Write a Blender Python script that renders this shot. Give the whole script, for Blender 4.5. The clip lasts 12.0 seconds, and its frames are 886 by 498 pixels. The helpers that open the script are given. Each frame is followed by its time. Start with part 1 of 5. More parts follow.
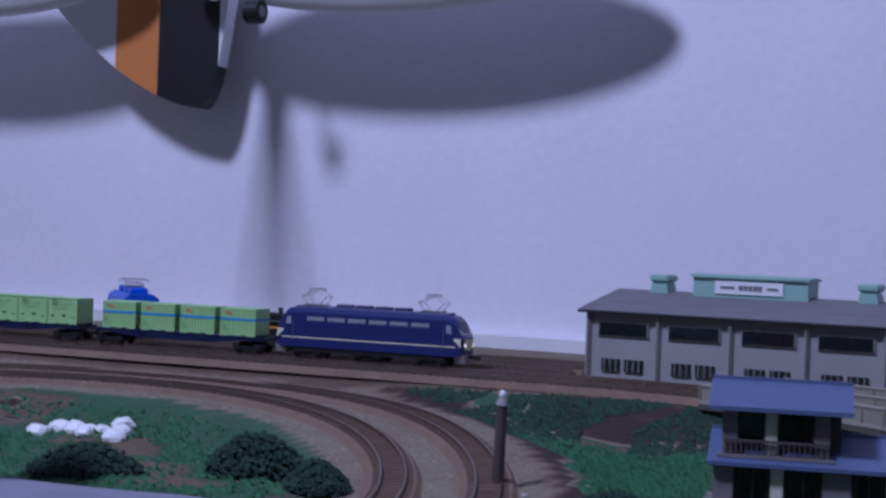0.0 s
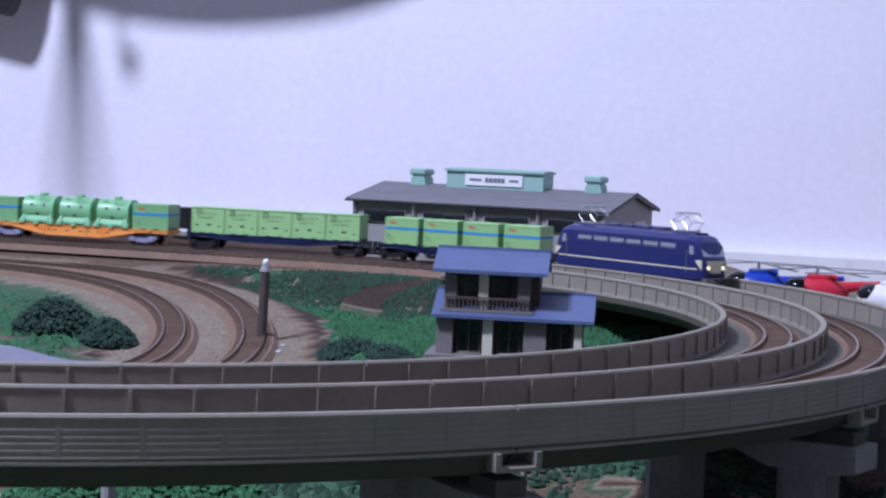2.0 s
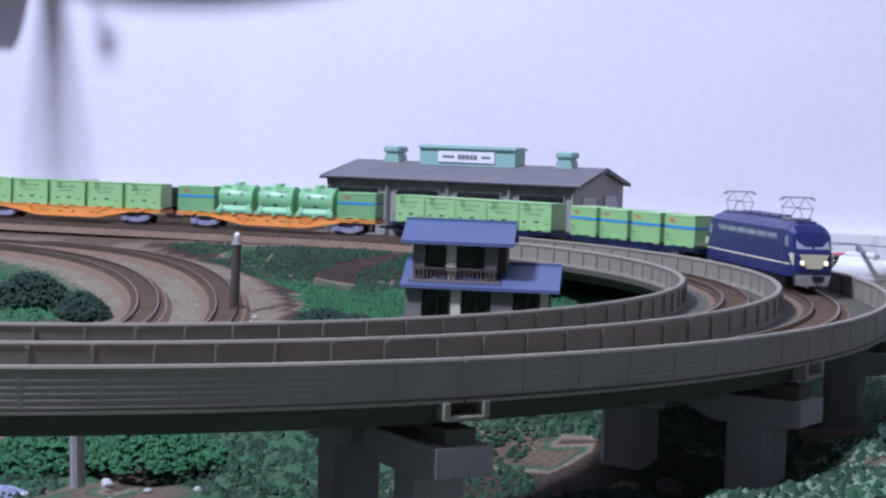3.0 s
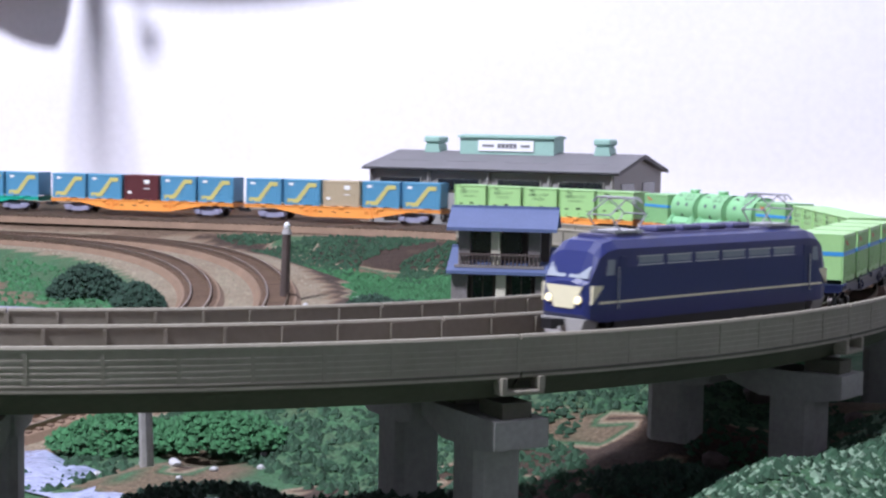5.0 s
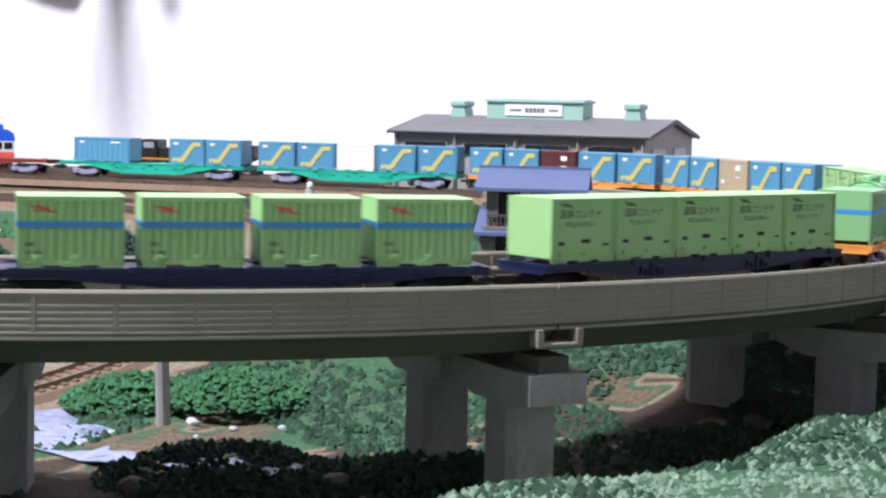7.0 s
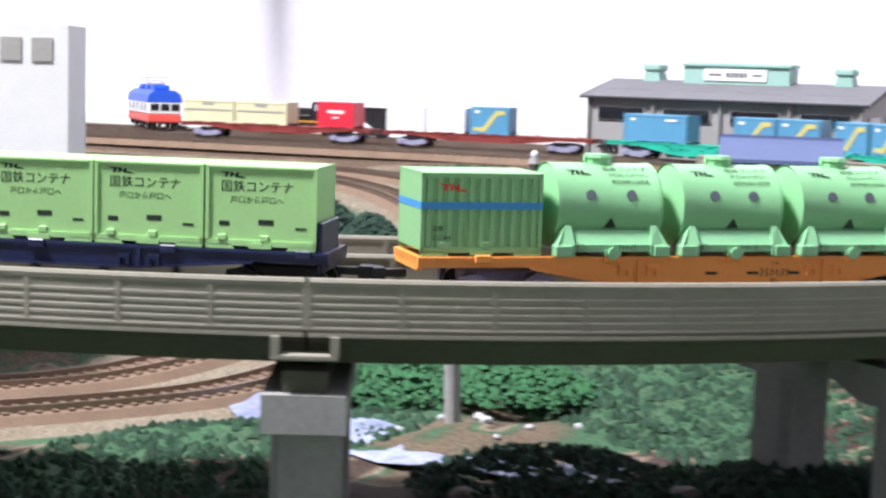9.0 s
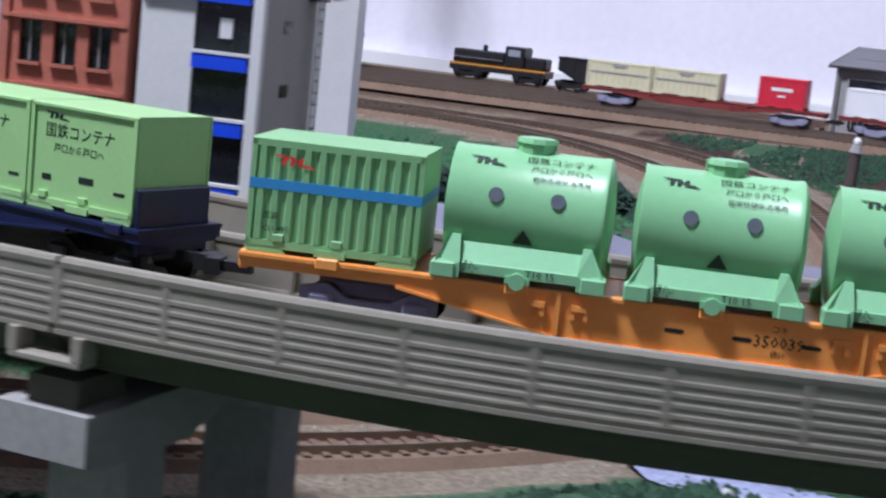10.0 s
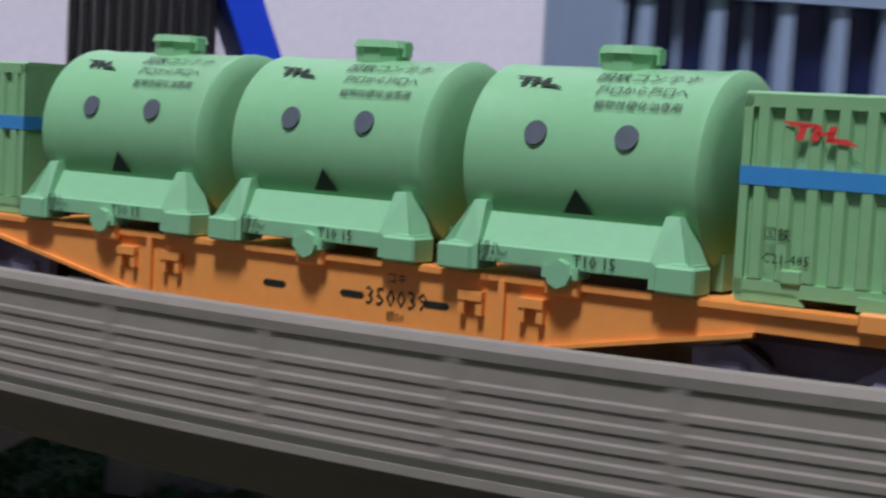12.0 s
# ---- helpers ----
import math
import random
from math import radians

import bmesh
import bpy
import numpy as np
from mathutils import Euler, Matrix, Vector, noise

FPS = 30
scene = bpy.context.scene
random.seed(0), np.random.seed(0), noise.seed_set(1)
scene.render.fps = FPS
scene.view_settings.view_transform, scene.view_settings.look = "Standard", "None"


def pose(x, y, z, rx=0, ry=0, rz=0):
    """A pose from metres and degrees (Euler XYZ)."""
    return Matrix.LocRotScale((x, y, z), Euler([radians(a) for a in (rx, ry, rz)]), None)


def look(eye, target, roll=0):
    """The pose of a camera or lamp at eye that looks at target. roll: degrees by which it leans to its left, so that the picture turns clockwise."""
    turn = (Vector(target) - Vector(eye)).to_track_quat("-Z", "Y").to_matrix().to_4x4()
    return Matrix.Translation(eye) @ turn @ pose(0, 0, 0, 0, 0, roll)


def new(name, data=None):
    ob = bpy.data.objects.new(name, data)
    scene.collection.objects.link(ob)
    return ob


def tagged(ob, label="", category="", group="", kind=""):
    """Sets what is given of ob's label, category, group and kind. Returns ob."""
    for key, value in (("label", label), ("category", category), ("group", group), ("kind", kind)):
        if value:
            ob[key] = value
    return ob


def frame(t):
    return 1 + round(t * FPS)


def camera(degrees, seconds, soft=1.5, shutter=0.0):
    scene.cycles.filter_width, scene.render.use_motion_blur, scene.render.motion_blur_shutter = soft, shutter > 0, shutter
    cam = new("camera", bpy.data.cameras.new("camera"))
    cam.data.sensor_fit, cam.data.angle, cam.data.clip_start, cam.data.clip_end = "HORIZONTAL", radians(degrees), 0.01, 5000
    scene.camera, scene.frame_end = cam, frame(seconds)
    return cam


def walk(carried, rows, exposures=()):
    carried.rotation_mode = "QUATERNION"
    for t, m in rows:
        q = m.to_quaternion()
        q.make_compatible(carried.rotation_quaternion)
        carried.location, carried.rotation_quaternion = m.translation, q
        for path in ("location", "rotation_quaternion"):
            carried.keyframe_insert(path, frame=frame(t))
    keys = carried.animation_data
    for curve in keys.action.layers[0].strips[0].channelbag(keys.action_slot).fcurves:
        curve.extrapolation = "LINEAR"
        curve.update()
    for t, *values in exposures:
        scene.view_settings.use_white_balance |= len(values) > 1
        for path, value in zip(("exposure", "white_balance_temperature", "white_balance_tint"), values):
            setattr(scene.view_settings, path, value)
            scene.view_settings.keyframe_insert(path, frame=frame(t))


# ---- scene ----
# Desk-top model railway in 1:150: double-track viaduct curve, container train, loco shed, houses.
cam = camera(31.32, 12.0, soft=2.4, shutter=0.3)
PATH = [
    (0, look((0.2577, -0.4816, 0.0686), (-0.1312, 0.4396, 0.0634), 2.21)),
    (0.5, look((0.2743, -0.5072, 0.0715), (-0.0620, 0.4335, 0.0264), 2.85)),
    (1, look((0.2941, -0.5359, 0.0685), (0.0055, 0.4195, 0.0051), 3.17)),
    (1.5, look((0.3149, -0.5709, 0.0649), (0.0562, 0.3926, -0.0047), 2.78)),
    (2, look((0.3230, -0.5869, 0.0620), (0.0474, 0.3726, 0.0042), 2.40)),
    (2.5, look((0.3348, -0.5943, 0.0583), (0.0678, 0.3675, -0.0026), 1.97)),
    (4.5, look((0.3361, -0.6069, 0.0547), (0.0607, 0.3516, -0.0188), 2.02)),
    (5, look((0.3354, -0.6169, 0.0553), (0.0479, 0.3382, -0.0168), 1.04)),
    (5.5, look((0.3317, -0.6137, 0.0541), (0.0344, 0.3386, -0.0140), 1.24)),
    (6, look((0.3307, -0.6068, 0.0495), (0.0349, 0.3451, -0.0304), 0.93)),
    (6.5, look((0.3284, -0.5976, 0.0471), (0.0320, 0.3538, -0.0364), 1.15)),
    (8.5, look((0.3034, -0.5966, 0.0415), (-0.0170, 0.3454, -0.0591), 1.68)),
    (9, look((0.2519, -0.5709, 0.0436), (-0.0991, 0.3590, -0.0660), 1.79)),
    (9.5, look((0.1946, -0.5399, 0.0447), (-0.1823, 0.3769, -0.0875), 4.70)),
    (10, look((0.1231, -0.5196, 0.0465), (-0.2408, 0.3988, -0.1083), 6.04)),
    (10.5, look((0.0404, -0.5108, 0.0464), (-0.1878, 0.4533, -0.0893), 7.55)),
    (11, look((-0.0341, -0.4848, 0.0306), (-0.1433, 0.5039, -0.0720), 6.62)),
    (11.5, look((-0.1043, -0.4399, 0.0213), (-0.1484, 0.5574, -0.0379), 6.37)),
    (12, look((-0.1778, -0.4055, 0.0224), (-0.1594, 0.5906, -0.0631), 3.12)),
]
walk(cam, PATH, exposures=[
    (0, -1.2, 4900, 27), (0.5, -1.25, 4900, 27), (1.0, -0.75, 5100, 22), (1.5, -0.3, 5300, 20), (2.5, -0.2, 5350, 18), (4.5, 0.35, 5900, 13), (5.5, 0.4, 6200, 11),
    (6.5, 0.5, 6300, 9), (8.5, 0.85, 6500, 8), (9.0, 0.85, 6500, 8), (9.5, 0.5, 6100, 10), (10.0, -0.1, 5800, 12), (10.5, -0.5, 5700, 14), (11.0, -0.7, 5900, 15), (12.0, -0.75, 6100, 15)])

# ---- light: one ceiling lamp of the room, dim bounce from the room ----
world = bpy.data.worlds.new("world")
scene.world = world
world.use_nodes = True
world.node_tree.nodes["Background"].inputs[0].default_value = (0.80, 0.80, 1.0, 1)
world.node_tree.nodes["Background"].inputs[1].default_value = 0.03
lamp_data = bpy.data.lights.new("ceiling_lamp", "AREA")
lamp_data.shape, lamp_data.size, lamp_data.energy, lamp_data.color = "DISK", 0.24, 36.0, (0.95, 0.94, 1.0)
lamp = new("ceiling_lamp", lamp_data)
lamp.matrix_world = look((-0.42, -0.72, 1.28), (0.0, 0.1, 0.0))


# ---- materials ----
def mat(name, color, rough=0.5, metal=0.0, vary=0.12, scale=120.0, bump=0.05, spec=0.5, fine=900.0, glow=None, island=0.0):
    m = bpy.data.materials.new(name)
    m.use_nodes = True
    nt = m.node_tree
    b = nt.nodes["Principled BSDF"]
    b.inputs["Roughness"].default_value, b.inputs["Metallic"].default_value = rough, metal
    b.inputs["Specular IOR Level"].default_value = spec
    tc = nt.nodes.new("ShaderNodeTexCoord")
    n1 = nt.nodes.new("ShaderNodeTexNoise")
    n1.inputs["Scale"].default_value, n1.inputs["Detail"].default_value = scale, 5
    n2 = nt.nodes.new("ShaderNodeTexNoise")
    n2.inputs["Scale"].default_value, n2.inputs["Detail"].default_value = fine, 3
    nt.links.new(tc.outputs["Object"], n1.inputs["Vector"])
    nt.links.new(tc.outputs["Object"], n2.inputs["Vector"])
    add = nt.nodes.new("ShaderNodeMath")
    add.operation = "ADD"
    nt.links.new(n1.outputs["Fac"], add.inputs[0])
    nt.links.new(n2.outputs["Fac"], add.inputs[1])
    last = add
    if island:
        geo = nt.nodes.new("ShaderNodeNewGeometry")
        mul = nt.nodes.new("ShaderNodeMath")
        mul.operation = "MULTIPLY_ADD"
        mul.inputs[1].default_value = island
        nt.links.new(geo.outputs["Random Per Island"], mul.inputs[0])
        nt.links.new(add.outputs[0], mul.inputs[2])
        last = mul
    mr = nt.nodes.new("ShaderNodeMapRange")
    mr.inputs["From Min"].default_value, mr.inputs["From Max"].default_value = 0.6, 1.4 + island
    mr.inputs["To Min"].default_value, mr.inputs["To Max"].default_value = 1 - vary, 1 + vary
    nt.links.new(last.outputs[0], mr.inputs["Value"])
    mix = nt.nodes.new("ShaderNodeVectorMath")
    mix.operation = "SCALE"
    mix.inputs[0].default_value = color
    nt.links.new(mr.outputs["Result"], mix.inputs["Scale"])
    nt.links.new(mix.outputs[0], b.inputs["Base Color"])
    if bump:
        bp = nt.nodes.new("ShaderNodeBump")
        bp.inputs["Strength"].default_value, bp.inputs["Distance"].default_value = bump, 0.0006
        nt.links.new(n2.outputs["Fac"], bp.inputs["Height"])
        nt.links.new(bp.outputs[0], b.inputs["Normal"])
    if glow:
        b.inputs["Emission Color"].default_value = (*color, 1)
        b.inputs["Emission Strength"].default_value = glow
    return m


M = {}
for key, args in dict(
    wall=dict(color=(0.84, 0.82, 0.90), rough=0.9, vary=0.05, scale=9, fine=160, bump=0.25),
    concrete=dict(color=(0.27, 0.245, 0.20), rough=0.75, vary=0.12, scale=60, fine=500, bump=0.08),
    # grey-green concrete, darkened to carry the shade below the parapets and deck
    concrete_shaded=dict(color=(0.085, 0.082, 0.06), rough=0.8, vary=0.15, scale=60, fine=500),
    pier=dict(color=(0.32, 0.31, 0.30), rough=0.8, vary=0.18, scale=70, fine=600),
    ballast=dict(color=(0.16, 0.115, 0.08), rough=0.95, vary=0.35, scale=160, fine=1500, bump=0.5),
    bed=dict(color=(0.19, 0.125, 0.085), rough=0.9, vary=0.22, scale=90, fine=1200, bump=0.3),
    rail=dict(color=(0.30, 0.23, 0.18), rough=0.35, metal=0.9, vary=0.15),
    sleeper=dict(color=(0.14, 0.09, 0.062), rough=0.9, vary=0.3, island=0.5),
    lime=dict(color=(0.35, 0.60, 0.25), rough=0.42, vary=0.05, scale=80),
    c21=dict(color=(0.25, 0.50, 0.23), rough=0.42, vary=0.06, scale=80),
    tank=dict(color=(0.25, 0.54, 0.27), rough=0.36, vary=0.05, scale=80, bump=0.03),
    cradle=dict(color=(0.26, 0.56, 0.30), rough=0.45, vary=0.05, scale=80),
    band=dict(color=(0.05, 0.28, 0.62), rough=0.45, vary=0.05),
    orange=dict(color=(0.90, 0.36, 0.08), rough=0.45, vary=0.06, scale=70),
    koki_green=dict(color=(0.02, 0.42, 0.30), rough=0.45, vary=0.06),
    koki_red=dict(color=(0.22, 0.035, 0.03), rough=0.5, vary=0.1),
    navy=dict(color=(0.012, 0.018, 0.065), rough=0.35, vary=0.15),
    porthole=dict(color=(0.10, 0.12, 0.14), rough=0.5, vary=0.15),
    ink=dict(color=(0.012, 0.02, 0.015), rough=0.5, vary=0.0, bump=0),
    red_ink=dict(color=(0.75, 0.06, 0.05), rough=0.5, vary=0.0, bump=0),
    white_ink=dict(color=(0.8, 0.8, 0.8), rough=0.5, vary=0.03, bump=0),
    black=dict(color=(0.012, 0.012, 0.014), rough=0.45, vary=0.2),
    bogie=dict(color=(0.28, 0.28, 0.40), rough=0.5, vary=0.15),
    wheel=dict(color=(0.06, 0.05, 0.05), rough=0.35, metal=0.6),
    steel=dict(color=(0.55, 0.55, 0.58), rough=0.3, metal=0.9, vary=0.1),
    loco_blue=dict(color=(0.020, 0.028, 0.13), rough=0.3, vary=0.08, scale=70),
    loco_roof=dict(color=(0.06, 0.06, 0.15), rough=0.45, vary=0.1),
    cream=dict(color=(0.75, 0.70, 0.50), rough=0.4, vary=0.05),
    window_glass=dict(color=(0.30, 0.33, 0.38), rough=0.08, vary=0.1),
    dark_glass=dict(color=(0.012, 0.013, 0.018), rough=0.08, vary=0.1),
    box_blue=dict(color=(0.10, 0.30, 0.48), rough=0.45, vary=0.06),
    box_yellow=dict(color=(0.55, 0.50, 0.16), rough=0.5, vary=0.05),
    box_brown=dict(color=(0.11, 0.03, 0.035), rough=0.45, vary=0.08),
    box_beige=dict(color=(0.46, 0.38, 0.26), rough=0.5, vary=0.05),
    box_white=dict(color=(0.82, 0.82, 0.84), rough=0.45, vary=0.03),
    box_red=dict(color=(0.65, 0.03, 0.06), rough=0.4, vary=0.05),
    box_cream=dict(color=(0.66, 0.62, 0.42), rough=0.45, vary=0.05),
    shed_wall=dict(color=(0.32, 0.31, 0.31), rough=0.7, vary=0.08, scale=50),
    shed_roof=dict(color=(0.17, 0.165, 0.18), rough=0.65, vary=0.12, scale=60),
    mint=dict(color=(0.30, 0.48, 0.42), rough=0.6, vary=0.07),
    roof_blue=dict(color=(0.095, 0.125, 0.25), rough=0.55, vary=0.12, scale=90),
    timber=dict(color=(0.075, 0.055, 0.05), rough=0.75, vary=0.25, scale=150),
    plaster=dict(color=(0.62, 0.58, 0.48), rough=0.8, vary=0.08),
    grey_stone=dict(color=(0.20, 0.18, 0.18), rough=0.85, vary=0.2, scale=200),
    tile_brown=dict(color=(0.46, 0.15, 0.10), rough=0.6, vary=0.12, scale=80),
    facade_white=dict(color=(0.70, 0.70, 0.70), rough=0.6, vary=0.06),
    facade_grey=dict(color=(0.33, 0.32, 0.30), rough=0.7, vary=0.1),
    sign_blue=dict(color=(0.015, 0.07, 0.75), rough=0.4, vary=0.04),
    frame_blue=dict(color=(0.34, 0.45, 0.62), rough=0.5, vary=0.06),
    pane_blue=dict(color=(0.010, 0.018, 0.075), rough=0.1, vary=0.1),
    turf=dict(color=(0.035, 0.125, 0.05), rough=0.95, vary=0.45, scale=60, fine=400, island=0.9, bump=0),
    turf_dark=dict(color=(0.022, 0.060, 0.032), rough=0.95, vary=0.5, scale=60, fine=400, island=0.9, bump=0),
    turf_pale=dict(color=(0.16, 0.24, 0.17), rough=0.95, vary=0.45, scale=60, fine=400, island=0.9, bump=0),
    bush=dict(color=(0.018, 0.045, 0.030), rough=0.95, vary=0.5, scale=60, fine=400, island=0.9, bump=0),
    gravel=dict(color=(0.27, 0.24, 0.18), rough=0.95, vary=0.4, scale=60, island=0.9, bump=0),
    road=dict(color=(0.20, 0.20, 0.26), rough=0.85, vary=0.15, scale=60),
    plane_white=dict(color=(0.78, 0.78, 0.82), rough=0.5, vary=0.04, scale=30),
    plane_orange=dict(color=(0.62, 0.22, 0.05), rough=0.5, vary=0.06, scale=30),
    heli_blue=dict(color=(0.02, 0.06, 0.45), rough=0.3, vary=0.06),
    loco2_blue=dict(color=(0.02, 0.10, 0.62), rough=0.4, vary=0.08),
    loco2_red=dict(color=(0.75, 0.10, 0.08), rough=0.4, vary=0.06),
    stripe_orange=dict(color=(0.55, 0.25, 0.04), rough=0.5, vary=0.1),
    lamp_lit=dict(color=(1.0, 0.85, 0.5), glow=1.2, vary=0.0, bump=0),
    water_lit=dict(color=(0.30, 0.33, 0.50), rough=0.12, vary=0.4, scale=80, fine=300, bump=0.8),
    stone_pale=dict(color=(0.42, 0.42, 0.44), rough=0.8, vary=0.2, island=0.5),
).items():
    M[key] = mat(key, **args)


# ---- mesh helpers ----
def link(name, bm, material, parent=None, label="", kind="", category="", smooth=False, group=""):
    me = bpy.data.meshes.new(name)
    bmesh.ops.recalc_face_normals(bm, faces=bm.faces)
    bm.to_mesh(me)
    bm.free()
    for mm in (material if isinstance(material, (list, tuple)) else [material]):
        me.materials.append(mm)
    if smooth:
        for p in me.polygons:
            p.use_smooth = True
    ob = new(name, me)
    ob.parent = parent
    return tagged(ob, label=label, kind=kind, category=category, group=group)


def part(name, bm, material, parent, label="", smooth=False):
    return link(name, bm, material, parent, label, smooth=smooth)


def thing(name, label, category, m=None, group="", kind=""):
    ob = new(name)
    ob.empty_display_size = 0.01
    if m is not None:
        ob.matrix_basis = m
    return tagged(ob, label=label, category=category, group=group, kind=kind)


def box(x0, x1, y0, y1, z0, z1, bevel=0.0, bm=None):
    bm = bm or bmesh.new()
    vs = [bm.verts.new((x, y, z)) for x in (x0, x1) for y in (y0, y1) for z in (z0, z1)]
    fs = [bm.faces.new([vs[i] for i in q]) for q in ((0, 1, 3, 2), (4, 6, 7, 5), (0, 4, 5, 1), (2, 3, 7, 6), (0, 2, 6, 4), (1, 5, 7, 3))]
    if bevel:
        es = list({e for f in fs for e in f.edges})
        bmesh.ops.bevel(bm, geom=es, offset=bevel, segments=1, affect="EDGES")
    return bm


def prism(outline, axis, a0, a1, bm=None):
    """Extrude a closed outline along an axis: 'x' takes (y, z), 'y' takes (x, z), 'z' takes (x, y)."""
    bm = bm or bmesh.new()

    def put(u, v, a):
        return {"x": (a, u, v), "y": (u, a, v), "z": (u, v, a)}[axis]
    lo = [bm.verts.new(put(u, v, a0)) for u, v in outline]
    hi = [bm.verts.new(put(u, v, a1)) for u, v in outline]
    n = len(outline)
    bm.faces.new(lo)
    bm.faces.new(hi[::-1])
    for i in range(n):
        bm.faces.new((lo[i], hi[i], hi[(i + 1) % n], lo[(i + 1) % n]))
    return bm


def tube(p, q, r, n=8, r2=None, bm=None):
    bm = bm or bmesh.new()
    p, q = Vector(p), Vector(q)
    d = (q - p).normalized()
    u = d.orthogonal().normalized()
    w = d.cross(u)
    r2 = r if r2 is None else r2
    a = [bm.verts.new(p + (u * math.cos(2 * math.pi * i / n) + w * math.sin(2 * math.pi * i / n)) * r) for i in range(n)]
    b = [bm.verts.new(q + (u * math.cos(2 * math.pi * i / n) + w * math.sin(2 * math.pi * i / n)) * r2) for i in range(n)]
    bm.faces.new(a[::-1])
    bm.faces.new(b)
    for i in range(n):
        bm.faces.new((a[i], a[(i + 1) % n], b[(i + 1) % n], b[i]))
    return bm


def arc(profile, c, th0, th1, n, bm=None):
    """Sweep a closed (r, z) profile round the centre c from th0 to th1 degrees."""
    bm = bm or bmesh.new()
    rings = []
    for i in range(n + 1):
        th = radians(th0 + (th1 - th0) * i / n)
        rings.append([bm.verts.new((c[0] + r * math.cos(th), c[1] + r * math.sin(th), z)) for r, z in profile])
    k = len(profile)
    for a, b in zip(rings, rings[1:]):
        for j in range(k):
            bm.faces.new((a[j], b[j], b[(j + 1) % k], a[(j + 1) % k]))
    bm.faces.new(rings[0])
    bm.faces.new(rings[-1][::-1])
    return bm


def ellipsoid(c, rx, ry, rz, u=12, v=8, bm=None):
    bm = bm or bmesh.new()
    bmesh.ops.create_uvsphere(bm, u_segments=u, v_segments=v, radius=1.0, matrix=Matrix.Translation(c) @ Matrix.Diagonal((rx, ry, rz, 1)))
    return bm


def lettering(text, size, align="CENTER"):
    """A flat mesh of the built-in font in the x-z plane, facing +y, as lists of points and faces."""
    cu = bpy.data.curves.new("text", "FONT")
    cu.body, cu.size, cu.align_x, cu.align_y, cu.resolution_u = text, size, align, "CENTER", 1
    ob = bpy.data.objects.new("text", cu)
    scene.collection.objects.link(ob)
    bpy.context.view_layer.update()
    me = bpy.data.meshes.new_from_object(ob.evaluated_get(bpy.context.evaluated_depsgraph_get()))
    pts = [(-v.co.x, v.co.y) for v in me.vertices]
    faces = [list(p.vertices) for p in me.polygons]
    bpy.data.objects.remove(ob)
    bpy.data.meshes.remove(me)
    return pts, faces


def on_side(pf, x, z, side, y, bm=None, bend=None):
    """Lay lettering on the left (side=1) or right (side=-1) flank; bend=(radius, axis height) wraps it round a tank."""
    bm = bm or bmesh.new()
    pts, faces = pf
    vs = []
    for u, v in pts:
        if bend:
            r, zc = bend
            a = math.asin(max(-1, min(1, (z - zc) / r))) + v / r
            vs.append(bm.verts.new((x + u * side, side * (r + 0.00008) * math.cos(a), zc + (r + 0.00008) * math.sin(a))))
        else:
            vs.append(bm.verts.new((x + u * side, side * y, z + v)))
    for f in faces:
        try:
            bm.faces.new([vs[i] for i in f])
        except ValueError:
            pass
    return bm


def swoosh(w, h):
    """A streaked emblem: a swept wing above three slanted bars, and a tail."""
    quads = [[(-0.5, 0.5), (0.02, 0.40), (-0.02, 0.20), (-0.36, 0.28)]]
    for x in (-0.24, -0.04, 0.16):
        quads.append([(x, 0.34), (x + 0.11, 0.34), (x + 0.06, -0.34), (x - 0.05, -0.34)])
    quads += [[(-0.02, 0.08), (0.24, 0.08), (0.23, -0.08), (-0.03, -0.08)], [(0.16, -0.16), (0.40, -0.20), (0.58, -0.5), (0.11, -0.36)]]
    return [(u * w, v * h) for q in quads for u, v in q], [list(range(4 * i, 4 * i + 4)) for i in range(len(quads))]


# ---- the lie of the land ----
R_OUT, R_IN, Z_TOP = 0.3163, 0.2825, 0.0057
LOOP_C, LOOP_R = (-0.215, -0.015), (0.275, 0.238)


def ease(a, b, v):
    v = max(0.0, min(1.0, (v - a) / (b - a)))
    return v * v * (3 - 2 * v)


def loop_z(y):
    return -0.052 + 0.024 * ease(-0.17, 0.0, y) + 0.018 * ease(0.0, 0.24, y)


